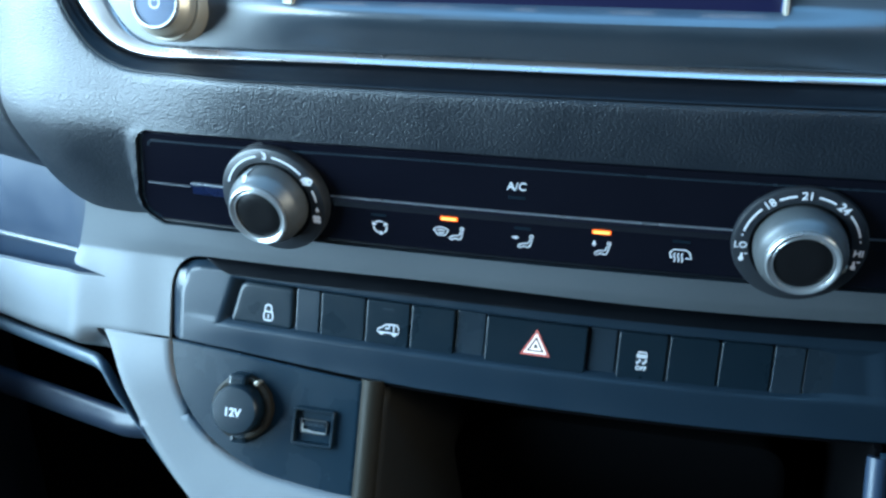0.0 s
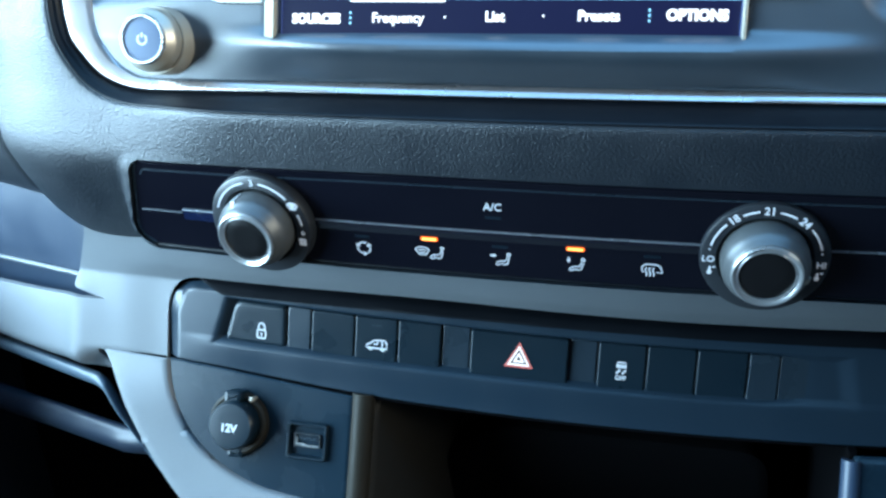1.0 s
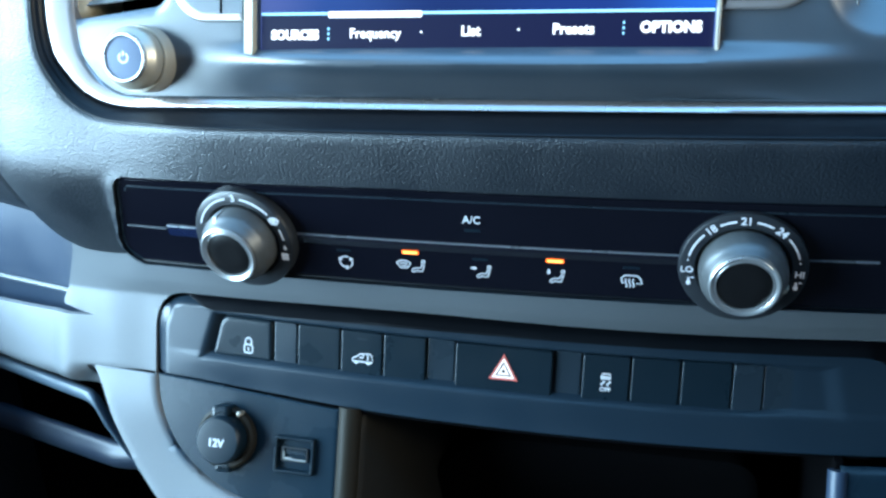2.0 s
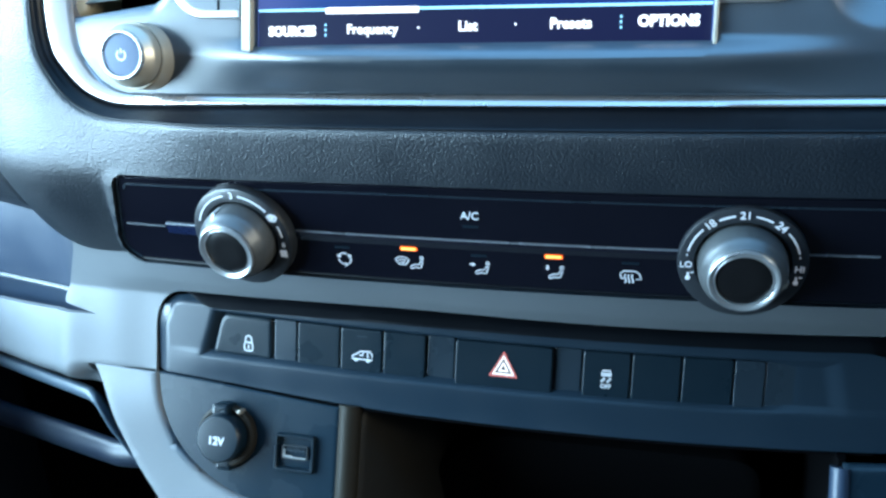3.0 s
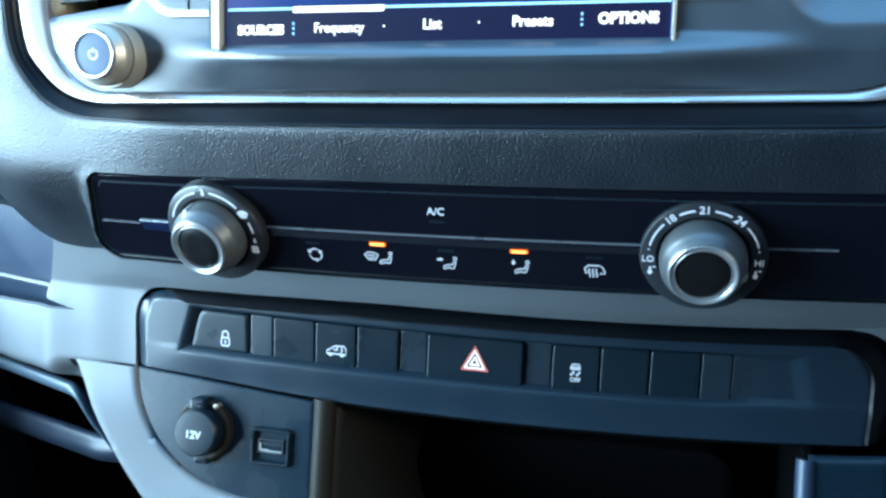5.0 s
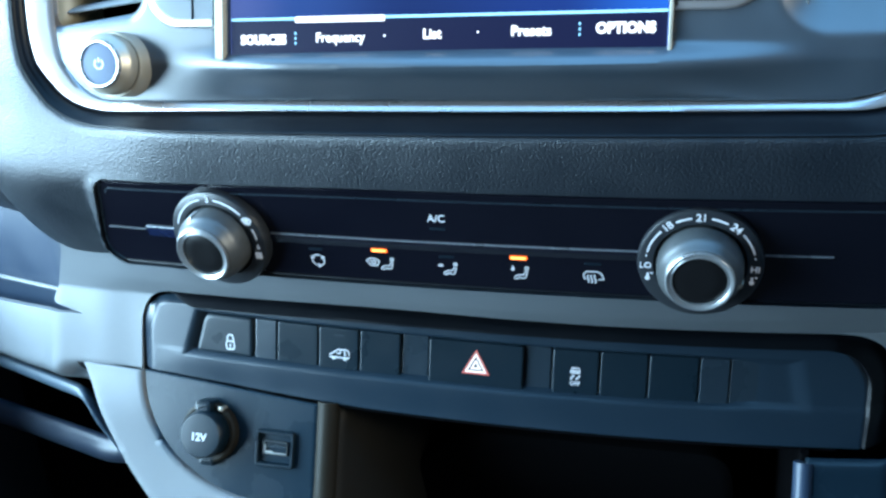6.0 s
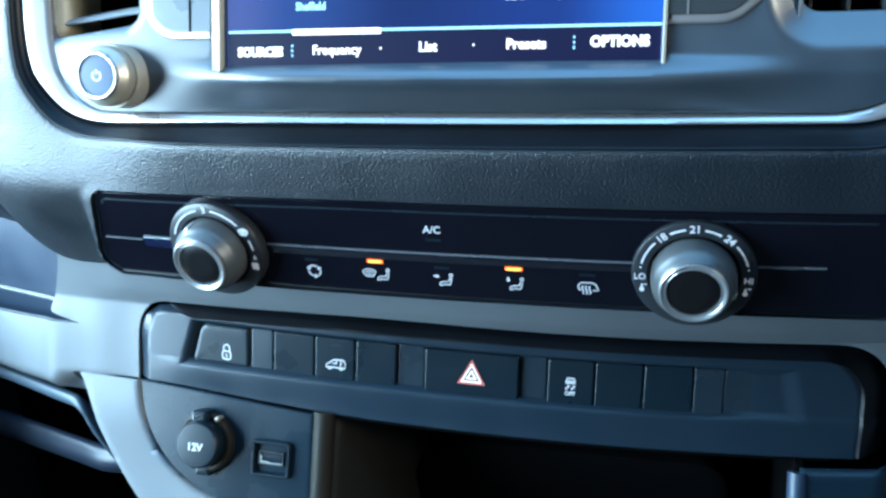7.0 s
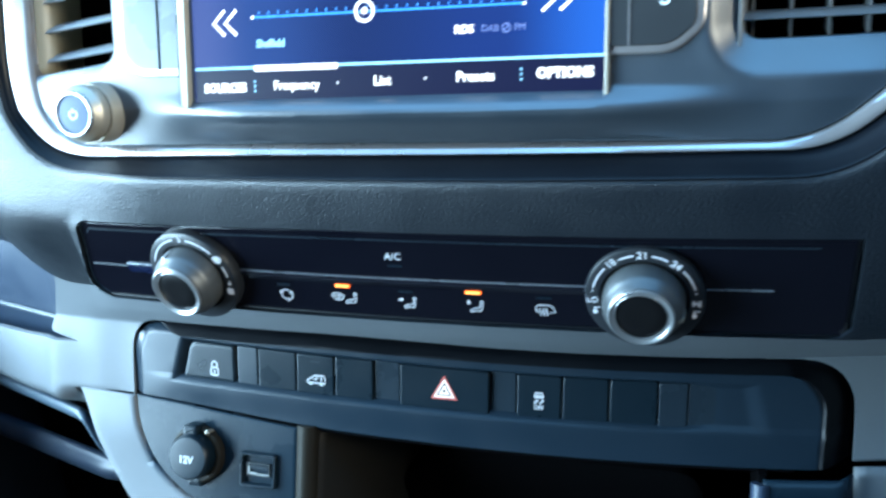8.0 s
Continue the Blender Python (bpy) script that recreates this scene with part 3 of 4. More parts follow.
part("side_rim", tube(edge, 0.0008), SPACER, climate, "thin grey rim line")
# raised border line along the top, crease line through the middle
part("border_line", strokes([[(-0.1655, 0.9235), (-0.1648, 0.9250), (-0.1635, 0.9257)] + [(-0.160 + 0.0046 * i, 0.9257 + head_lift(-0.160 + 0.0046 * i)) for i in range(60)]], 0.0006, panel_y, 0.0003), SPACER, climate)
for a, b, w in ((-0.0965, 0.0375, 0.0007), (0.0775, 0.0985, 0.0007), (-0.1695, -0.152, 0.0005)):
    part("crease_line", strokes([[(a + (b - a) * i / 20, 0.9106 if a > -0.1 else 0.9082) for i in range(21)]], w, panel_y, 0.0003), LINE, climate)
rows = []
for z, d in ((0.9103, 0.0), (0.9092, -0.0009), (0.9078, -0.0004), (0.9068, 0.0)):
    rows.append([(-0.0965 + 0.134 * i / 40, panel_y(-0.0965 + 0.134 * i / 40, z) + d - 0.0001, z) for i in range(41)])
part("crease_bevel", rings(rows), PIANO, climate)
fin = part("indicator_fin", plate([Vector(p) for p in ((-0.1512, 0.9052), (-0.1360, 0.9052), (-0.1360, 0.9094), (-0.1512, 0.9094))], lambda x, z: panel_y(x, z) - 0.0003 - 0.08 * (z - 0.905), lambda x, z: panel_y(x, z) + 0.001, 0.0003), FIN, climate, "slim dark blue fin beside the fan knob")
# the fin's highlight, built as a paler strip along its head
part("lit_edge", plate([Vector(p) for p in ((-0.1512, 0.9092), (-0.1360, 0.9092), (-0.1360, 0.9099), (-0.1512, 0.9099))], lambda x, z: panel_y(x, z) - 0.0008, lambda x, z: panel_y(x, z) + 0.001, 0.0002), LINE, fin, "pale strip for the highlight on the upper edge")
lettering("A/C", -0.0310, 0.9205, 0.0027, panel_y(-0.031, 0.9205) - 0.0003, DIM_PRINT, climate, bold=0.00003)


def led(x):
    ob = part("indicator_light", plate(box_round(x - 0.0031, x + 0.0031, 0.9051, 0.9067, 0.0005, 3), lambda a, z: panel_y(a, z) - 0.0003, lambda a, z: panel_y(a, z) + 0.001, 0.0002), AMBER, climate, "lit amber indicator")
    part("glowing_core", plate(box_round(x - 0.0026, x + 0.0026, 0.9055, 0.9063, 0.0003, 3), lambda a, z: panel_y(a, z) - 0.0005, lambda a, z: panel_y(a, z), 0.0001), AMBER_CORE, ob)


led(-0.0542), led(-0.0030)


def dim_bar(x, z):
    part("unlit_indicator", plate(box_round(x - 0.0028, x + 0.0028, z - 0.0005, z + 0.0005, 0.0003, 3), lambda a, b: panel_y(a, b) - 0.00015, lambda a, b: panel_y(a, b) + 0.001, 0.0001), SWITCH, climate)


dim_bar(-0.0795, 0.9047), dim_bar(-0.0290, 0.9047), dim_bar(0.0225, 0.9047), dim_bar(-0.031, 0.9163)


def symbol(name, lines, width, fills=(), depth=panel_y, mat=None, parent=None, label="white printed symbol"):
    bm = strokes(lines, width, depth) if lines else bmesh.new()
    for f in fills:
        extra = patch(f, depth)
        me = bpy.data.meshes.new("tmp")
        extra.to_mesh(me)
        extra.free()
        bm.from_mesh(me)
        bpy.data.meshes.remove(me)
    return part(name, bm, mat or BACKLIT, parent or climate, label, smooth=False)


# recirculation: three arrows in a ring
ring, tips = [], []
for k in range(3):
    a = 60 + 120 * k
    ring.append(arc(-0.0793, 0.8998, 0.0024, a, a + 80, 8))
    e = radians(a + 84)
    c, t = Vector((-0.0793 + 0.0024 * math.cos(e), 0.8998 + 0.0024 * math.sin(e))), Vector((-math.sin(e), math.cos(e)))
    s = Vector((t.y, -t.x))
    tips.append([c + s * 0.0010, c - s * 0.0010, c + t * 0.0013][::-1])
symbol("recirculation_symbol", ring, 0.0005, tips)


def seat_lines(x, z):
    """A reclined seat outline: back, bend and rest."""
    line = [(x - 0.0030, z - 0.0016), (x - 0.0024, z - 0.0020), (x - 0.0006, z - 0.0012), (x + 0.0006, z - 0.0016), (x + 0.0018, z - 0.0014), (x + 0.0028, z + 0.0012),
             (x + 0.0020, z + 0.0014), (x + 0.0010, z - 0.0002), (x - 0.0008, z - 0.0002), (x - 0.0026, z - 0.0008), (x - 0.0030, z - 0.0016)]
    return [[(x + 0.82 * (u - x), z + 1.05 * (v - z)) for u, v in line], arc(x + 0.0021, z + 0.0026, 0.0006, 0, 360, 8)]


def screen_lines(x, z):
    return [[(x - 0.0026, z + 0.0010)] + arc(x, z - 0.0016, 0.0036, 128, 52, 6) + [(x + 0.0026, z + 0.0010), (x + 0.0013, z - 0.0012), (x - 0.0013, z - 0.0012), (x - 0.0026, z + 0.0010)],
            [(x - 0.0014, z + 0.0006), (x, z + 0.0009), (x + 0.0014, z + 0.0006)], [(x - 0.001, z - 0.0003), (x + 0.001, z - 0.0003)]]


def arrow(x, z, dx, dz):
    d = Vector((dx, dz))
    s, c = Vector((-dz, dx)), Vector((x, z))
    return [c + d * 0.0012, c + s * 0.0008 + d * 0.0001, c + s * 0.00035 + d * 0.0001, c + s * 0.00035 - d * 0.0010, c - s * 0.00035 - d * 0.0010, c - s * 0.00035 + d * 0.0001, c - s * 0.0008 + d * 0.0001]


symbol("windscreen_airflow_symbol", screen_lines(-0.0572, 0.9003) + seat_lines(-0.0519, 0.8996), 0.0004)
symbol("face_airflow_symbol", seat_lines(-0.0281, 0.8991), 0.0004, [arrow(-0.0315, 0.9010, 1, 0)])
symbol("feet_airflow_symbol", seat_lines(-0.0024, 0.8990), 0.0004, [arrow(-0.0052, 0.9014, 0, -1)])
mirror = [(0.0196, 0.8986), (0.0193, 0.9004), (0.0204, 0.9016), (0.0242, 0.9016), (0.0255, 0.9007), (0.0262, 0.8984), (0.0244, 0.8984)]
waves = [[(x + 0.0003 * math.sin(i * 1.3), 0.8968 + 0.0007 * i) for i in range(6)] for x in (0.0209, 0.0221, 0.0233)]
symbol("mirror_heater_symbol", [mirror, [(0.0196, 0.8986), (0.0202, 0.8984)]] + waves, 0.00045)


# ---- rotary knobs ----
DIAL_LEAN = math.degrees(math.atan(0.12))


def rotary(cx, cz, cy, pointer, name, label, pin=STEEL, turn=0.0, tip=0.0):
    """A knob on its dial, built about its own axis and then set on the leaning panel."""
    base = thing(name, label, "knob")
    part("dial_ring", lathe(((0.0190, 0.009), (0.0200, 0.005), (0.0201, 0.0016), (0.0198, 0.0005), (0.0191, 0.0001), (0.0150, 0.0001), (0.0142, 0.0012), (0.0140, 0.004)), 0, 0, 96), DIAL, base, "black dial ring with white print")
    part("grip", lathe(((0.0136, 0.003), (0.0138, -0.0006), (0.0136, -0.0050), (0.0132, -0.0064), (0.0126, -0.0074), (0.0120, -0.0082), (0.0115, -0.0098), (0.0112, -0.0103), (0.0108, -0.0105), (0.0102, -0.0102), (0.0096, -0.0080)), 0, 0, 120, ribs=(1, 2)), KNOB, base, "dark grey knurled grip")
    part("chrome_rim", lathe(((0.0105, -0.0085), (0.0109, -0.0102), (0.0108, -0.0109), (0.0104, -0.0112), (0.0099, -0.0111), (0.0093, -0.0106), (0.0091, -0.0105), (0.0089, -0.0107), (0.0086, -0.0107), (0.0085, -0.0100), (0.0084, -0.0060)), 0, 0, 80), RIM, base, "chrome rim")
    part("cap", lathe(((0.0085, -0.0075), (0.0085, -0.0099), (0.0080, -0.0102), (0.0040, -0.0102), (0.0004, -0.0102)), 0, 0, 64), CAP, base, "matt black cap")
    a = radians(pointer)
    d, s = Vector((math.cos(a), math.sin(a))), Vector((-math.sin(a), math.cos(a)))
    out = [d * 0.0104 - s * 0.0008, d * 0.0139 - s * 0.0011, d * 0.0139 + s * 0.0011, d * 0.0104 + s * 0.0008]
    part("pointer", plate(out, lambda x, z: -0.0100 + 1.1 * (math.hypot(x, z) - 0.0104), -0.001, 0.0004), pin, base, "raised pointer")
    base.matrix_basis = pose(cx, cy, cz, 0, 0, turn) @ pose(0, 0, 0, DIAL_LEAN + tip)
    return base


RX, LX, CZ = 0.0574, -0.1170, 0.9079
temp = rotary(RX, CZ, 0.2465, -14, "temperature_knob", "dark grey temperature knob with chrome rim on a black dial")
fan = rotary(LX, CZ, 0.2455, 112, "fan_knob", "dark grey fan speed knob with chrome rim on a black dial", BUTTON, -5.5, 1.5)


PRINT_R = 0.0173


def round_text(base, text, angle, size, bold=0.0, upright=False):
    a = radians(angle)
    lettering(text, PRINT_R * math.cos(a), PRINT_R * math.sin(a), size, -0.0001, BACKLIT, base, turn=0 if upright else angle - 90, bold=bold)


def dots(*angles):
    return [arc(PRINT_R * math.cos(radians(a)), PRINT_R * math.sin(radians(a)), 0.0003, 0, 315, 7) for a in angles]


for text, angle in (("18", 128), ("21", 91), ("24", 53)):
    round_text(temp, text, angle, 0.0026, 0.00006)
round_text(temp, "LO", 184, 0.0022, 0.00004, True), round_text(temp, "HI", -3, 0.0022, 0.00004, True)
symbol("scale_marks", [arc(0, 0, PRINT_R, a, b, 8) for a, b in ((118, 101), (81, 63), (43, 16), (137, 167))], 0.0006, dots(11, 172), 0.0, None, temp)
for e in (-17, 198):
    tx, tz = PRINT_R * math.cos(radians(e)), PRINT_R * math.sin(radians(e))
    symbol("thermometer_symbol", [[(tx, tz - 0.0004), (tx, tz + 0.0014)]], 0.0007, [arc(tx, tz - 0.0008, 0.0008, 0, 330, 11), [(tx + 0.0008, tz + 0.0010), (tx + 0.0017, tz + 0.0010), (tx + 0.0017, tz + 0.0014), (tx + 0.0008, tz + 0.0014)]], 0.0, None, temp)
round_text(fan, "3", 91, 0.0026, 0.00006)
round_text(fan, "6", -4, 0.0020, 0.00004, True)
symbol("scale_marks", [arc(0, 0, PRINT_R, a, b, 8) for a, b in ((160, 102), (82, 43), (21, 6))], 0.0006, (), 0.0, None, fan)
px, pz = PRINT_R * math.cos(radians(32)), PRINT_R * math.sin(radians(32))
symbol("defrost_symbol", [[(px + 0.75 * u, pz + 0.75 * v) for u, v in line] for line in screen_lines(0, 0)], 0.0007, (), 0.0, None, fan)
px, pz = PRINT_R * math.cos(radians(-17)), PRINT_R * math.sin(radians(-17))
symbol("fan_symbol", [], 0.0005, [arc(px + 0.0010 * math.cos(a), pz + 0.0010 * math.sin(a), 0.0008, 0, 330, 11) for a in (0.785, 2.356, 3.927, 5.498)], 0.0, None, fan)

# ---- switch housing ----
switches = thing("switch_panel", "dark grey switch panel with a row of black push switches", "switch panel")


TURN = Matrix.Translation((-0.15, 0, 0.853)) @ pose(0, 0, 0, 0, 1.26) @ Matrix.Translation((0.15, 0, -0.853))


def housing_top(x):
    return 0.8690 + 0.0032 * ease(-0.165, -0.040, x)


def housing_foot(x):
    return 0.8303 + 0.0042 * ease(-0.060, -0.185, x)


def rim_distance(x, z):
    """How far a place lies within the rounded outline, and how much its nearest edge is the passenger-side one."""
    a, b, c = x + 0.1787, housing_top(x) - z, 0.1320 - x
    r = 0.017
    d = min(a, b) if a > r or b > r else r - math.hypot(r - a, r - b)
    if c < 0.022 and b < 0.022:
        d = min(d, 0.022 - math.hypot(0.022 - c, 0.022 - b))
    return min(d, c), ease(-0.35, 0.35, (b - a) / 0.012) * ease(-0.10, -0.13, x)


def housing_front(x, z):
    d, side = rim_distance(x, z)
    right = ease(0.106, 0.122, x)
    wide = 0.0070 * side + (0.0045 + 0.0070 * right) * (1 - side)
    k = min(1.0, max(0.0, d / wide))
    y = housing_y(x, z) + (0.0036 * side + 0.0095 * (1 - side)) * (1 - k)
    y += (0.0012 * ease(0.8440, 0.8310, z) - 0.0008 * ease(0.8465, 0.8440, z)) * ease(-0.174, -0.146, x)
    slot = max(abs(z - 0.8533) - 0.0093, (-0.1540 + 0.30 * (z - 0.8430) - x) * 0.45, (x - 0.0985 - 0.25 * (0.8533 - z)) * 0.42)
    return y + (0.0050 - 0.0036 * ease(0.058, 0.085, x)) * (1 - ease(-0.0026, 0.0010, slot))


def round_off(z0, r):
    """Sideways inset of an edge with a rounded head."""
    return lambda z: r * (1 - math.sqrt(max(0.0, 1 - (max(0.0, z - z0 + r) / r) ** 2)))


left_round, right_round = round_off(0.8690, 0.017), round_off(0.8722, 0.022)
solid(part("housing", sheet(lambda z: -0.1787 + left_round(z), lambda z: 0.1320 - right_round(z), housing_foot, housing_top, housing_front, 340, 110), HOUSING, switches, "satin dark grey housing"), 0.001)
# shade in the recess along head and driver-side edge, built as dark band
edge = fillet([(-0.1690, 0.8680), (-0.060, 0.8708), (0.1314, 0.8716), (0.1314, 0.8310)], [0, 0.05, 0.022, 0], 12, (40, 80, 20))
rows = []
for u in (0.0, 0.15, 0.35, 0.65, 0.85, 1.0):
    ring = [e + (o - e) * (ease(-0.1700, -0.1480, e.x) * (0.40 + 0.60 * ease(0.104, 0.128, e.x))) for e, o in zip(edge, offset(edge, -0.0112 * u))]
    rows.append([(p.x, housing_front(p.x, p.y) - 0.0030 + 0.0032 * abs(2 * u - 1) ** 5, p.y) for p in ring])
part("gasket", rings(rows), LIP, switches, "dark band standing for the shade along the edge")
line = [Vector((-0.1787, 0.8345 + 0.0022 * i)) for i in range(9)]
part("edge_line", strokes([[(p.x, p.y) for p in line]], 0.0004, lambda x, z: grey_y(x, z) + 0.0006, 0.0006), BLACK, switches)
part("seam", strokes([[(-0.1780 + 0.2900 * i / 60, housing_foot(-0.1780 + 0.2900 * i / 60) - 0.0005) for i in range(61)]], 0.0014, lambda x, z: housing_front(x, z + 0.002), 0.0006), BLACK, switches)


def switch(x0, x1, name, mat_, proud, label="", z0=0.8446, z1=0.8616, skew=0.0, edge=0.0006):
    xm = (x0 + x1) / 2
    tilt = (housing_y(x1, z0) - housing_y(x0, z0)) / (x1 - x0)
    f = lambda x, z: housing_y(xm, z) + tilt * (x - xm) + 0.0022 - proud
    out = fillet([(x0 + 0.0002, z0), (x1 - 0.0002, z0), (x1 - 0.0002, z1), (x0 + 0.0002 + skew, z1)], [edge * 1.7 + 0.0002, edge * 1.7 + 0.0002, edge * 1.7 + 0.0002, edge * 1.7 + 0.0002 + skew * 0.4], 5, 6, closed=True)
    ob = part(name, plate(out, f, lambda x, z: housing_y(x, z) + 0.0075, edge, 3, inner=(0.7, 0.4, 0.1, 0.01)), mat_, switches, label)
    return ob, f


lock, lf = switch(-0.1505, -0.1220, "push_switch", SWITCH, 0.0015, "black door lock switch", skew=0.0045, edge=0.0014)
switch(-0.1219, -0.1112, "blank_spacer", SPACER, 0.0008)
switch(-0.1111, -0.0922, "blank_switch", SWITCH, 0.0012)
van, vf = switch(-0.0921, -0.0740, "push_switch", SWITCH, 0.0014, "black cargo door switch")
switch(-0.0739, -0.0560, "blank_switch", SWITCH, 0.0012)
switch(-0.0559, -0.0442, "blank_spacer", SPACER, 0.0)
haz, hf = switch(-0.0441, -0.0055, "push_switch", SWITCH, 0.0016, "black hazard light switch")
switch(-0.0054, 0.0054, "blank_spacer", SPACER, 0.0)
esp, ef = switch(0.0055, 0.0237, "push_switch", SWITCH, 0.0014, "black stability control switch")
switch(0.0238, 0.0421, "blank_switch", SWITCH, 0.0012)
switch(0.0422, 0.0608, "blank_switch", SWITCH, 0.0012)
switch(0.0609, 0.0719, "blank_spacer", SPACER, 0.0016, edge=0.0003)
switch(0.0720, 0.0958, "blank_cover", SPACER, 0.0012, edge=0.0002)


def on(f):
    return lambda x, z: f(x, z) - 0.0001


LKX, LKZ = -0.1332, 0.8502
symbol("padlock_symbol", [fillet([(LKX - 0.0019, LKZ - 0.0026), (LKX + 0.0019, LKZ - 0.0026), (LKX + 0.0019, LKZ + 0.0008), (LKX - 0.0019, LKZ + 0.0008)], 0.0009, 3, 2, True) + [fillet([(LKX - 0.0019, LKZ - 0.0026), (LKX + 0.0019, LKZ - 0.0026), (LKX + 0.0019, LKZ + 0.0008), (LKX - 0.0019, LKZ + 0.0008)], 0.0009, 3, 2, True)[0]],
                          [(LKX - 0.0014, LKZ + 0.0010)] + arc(LKX, LKZ + 0.0022, 0.0014, 180, 0, 8) + [(LKX + 0.0014, LKZ + 0.0010)], [(LKX, LKZ - 0.0018), (LKX, LKZ - 0.0002)]], 0.0005, (), on(lf), None, lock)
VX, VZ = -0.0826, 0.8512
symbol("van_symbol", [[(VX - 0.0043, VZ - 0.0014), (VX - 0.0041, VZ - 0.0003), (VX - 0.0026, VZ + 0.0004), (VX - 0.0008, VZ + 0.0017), (VX + 0.0034, VZ + 0.0019), (VX + 0.0043, VZ + 0.0008), (VX + 0.0043, VZ - 0.0014), (VX - 0.0043, VZ - 0.0014)],
                      [(VX - 0.0012, VZ + 0.0002), (VX + 0.0004, VZ + 0.0002), (VX + 0.0004, VZ + 0.0015)], arc(VX - 0.0025, VZ - 0.0015, 0.0007, 180, 360, 7), arc(VX + 0.0026, VZ - 0.0015, 0.0007, 180, 360, 7),
                      [(VX + 0.0024, VZ - 0.0008), (VX + 0.0024, VZ + 0.0014)]], 0.00046, (), on(vf), None, van)
part("unlit_indicator", strokes([[(-0.0850, 0.8588), (-0.0806, 0.8588)]], 0.0006, on(vf)), SPACER, van)


def triangle(cx, cz, r):
    return [(cx + r * math.cos(radians(90 + 120 * k)), cz + r * math.sin(radians(90 + 120 * k))) for k in (0, 1, 2, 0)]


HX, HZ = -0.0246, 0.8525
symbol("red_triangle_border", [triangle(HX, HZ, 0.0061)], 0.0007, (), on(hf), RED, haz, "red backlit triangle border")
symbol("white_triangle", [triangle(HX, HZ, 0.0045), triangle(HX, HZ, 0.0019)], 0.0013, (), on(hf), UI_SOFT, haz, "white hazard triangles")
EX, EZ = 0.0146, 0.8519
skid = [[(-0.0018, 0.0012), (-0.0014, 0.0030), (0.0014, 0.0030), (0.0018, 0.0012), (-0.0018, 0.0012)], [(-0.0020, 0.0019), (0.0020, 0.0019)]]
skid += [[(x + 0.0007 * math.sin(i * 1.5), 0.0004 - 0.00045 * i) for i in range(5)] for x in (-0.0011, 0.0011)]
symbol("skid_symbol", [[(EX + x, EZ + z) for x, z in line] for line in skid], 0.0005, (), on(ef), None, esp)
lettering("OFF", EX, EZ - 0.0029, 0.0016, ef(EX, EZ - 0.0029) - 0.0002, BACKLIT, esp, lean=-15, bold=0.00005)

# ---- socket panel and the open cubby beside it ----
sockets = thing("socket_panel", "dark blue-grey panel with a power socket and a media port", "panel")
xe = -0.0870


def socket_front(x, z):
    return socket_y(x, z) + 0.0022 + 0.010 * ease(xe - 0.006, xe, x) ** 2


solid(part("panel_face", sheet(lambda z: -0.1765 + 0.85 * max(0.0, 0.815 - z), lambda z: xe, lambda x: 0.7700, lambda x: housing_foot(x) - 0.022 * (x + 0.15) - 0.0006, socket_front, 90, 60), SOCKET, sockets, "satin dark grey panel face"))
part("rounded_edge", tube([(xe - 0.0006, socket_y(xe, z) + 0.0050, z) for z in [0.775 + 0.0054 * i for i in range(11)]], 0.0048, 18), EDGE_BROWN, sockets, "brownish rounded edge")

cubby = thing("storage_cubby", "open dark storage cubby below the switch panel", "cubby")
part("left_wall", sheet(lambda z: 0, lambda z: 1, lambda x: 0.70, lambda x: 0.8335, lambda x, z: 0, 12, 8), BROWN, cubby)
for v in cubby.children[0].data.vertices:
    u, z = v.co.x, v.co.z
    v.co = (xe + 0.002 + 0.03 * u, socket_y(xe, z) + 0.006 + 0.09 * u, z)
solid(cubby.children[0])
# cubby roof, opening and back wall are black in place of deep shade
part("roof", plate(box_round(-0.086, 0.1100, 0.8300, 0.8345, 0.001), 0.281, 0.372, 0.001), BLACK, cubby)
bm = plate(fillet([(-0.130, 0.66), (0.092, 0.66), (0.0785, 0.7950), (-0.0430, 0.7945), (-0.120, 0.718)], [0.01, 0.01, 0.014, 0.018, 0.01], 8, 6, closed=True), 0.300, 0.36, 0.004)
part("inner_box", bm, BLACK, cubby, "black rounded shape standing for the shaded opening")
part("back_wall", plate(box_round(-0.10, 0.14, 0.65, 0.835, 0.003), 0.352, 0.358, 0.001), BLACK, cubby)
post = thing("cubby_side_panel", "dark blue-grey side panel closing the cubby", "panel")
solid(part("side_face", sheet(lambda z: 0.100, lambda z: 0.1318, lambda x: 0.70, lambda x: 0.8248, lambda x, z: socket_y(x, z) - 0.001 + 0.004 * ease(0.128, 0.132, x), 14, 24), SOCKET, post))
# rounded edge coloured paler than its panel, as if catching light
part("lit_edge", tube([(0.0995, socket_y(0.1, z) + 0.0006, z) for z in [0.7045 + 0.0118 * i for i in range(11)]], 0.0036, 16), TRAY, post, "rounded edge, paler for the light it catches")
# panel's inner face, blackened for the shade inside the cubby
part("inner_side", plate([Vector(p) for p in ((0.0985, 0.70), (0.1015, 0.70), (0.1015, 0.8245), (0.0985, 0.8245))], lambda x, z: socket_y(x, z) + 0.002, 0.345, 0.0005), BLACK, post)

# 12 V socket with its hinged cap
PX, PZ = -0.1400, 0.8145
LEAN = math.degrees(math.atan(0.45))
frame12 = pose(PX, socket_y(PX, PZ), PZ, LEAN * -1)
power = thing("power_socket", "black twelve volt socket with closed cap", "power socket")
b1 = part("collar", lathe(((0.0126, 0.004), (0.0131, -0.0010), (0.0128, -0.0026), (0.0118, -0.0032), (0.0104, -0.0030), (0.0100, 0.002)), 0, 0, 64), EDGE_BROWN, power)
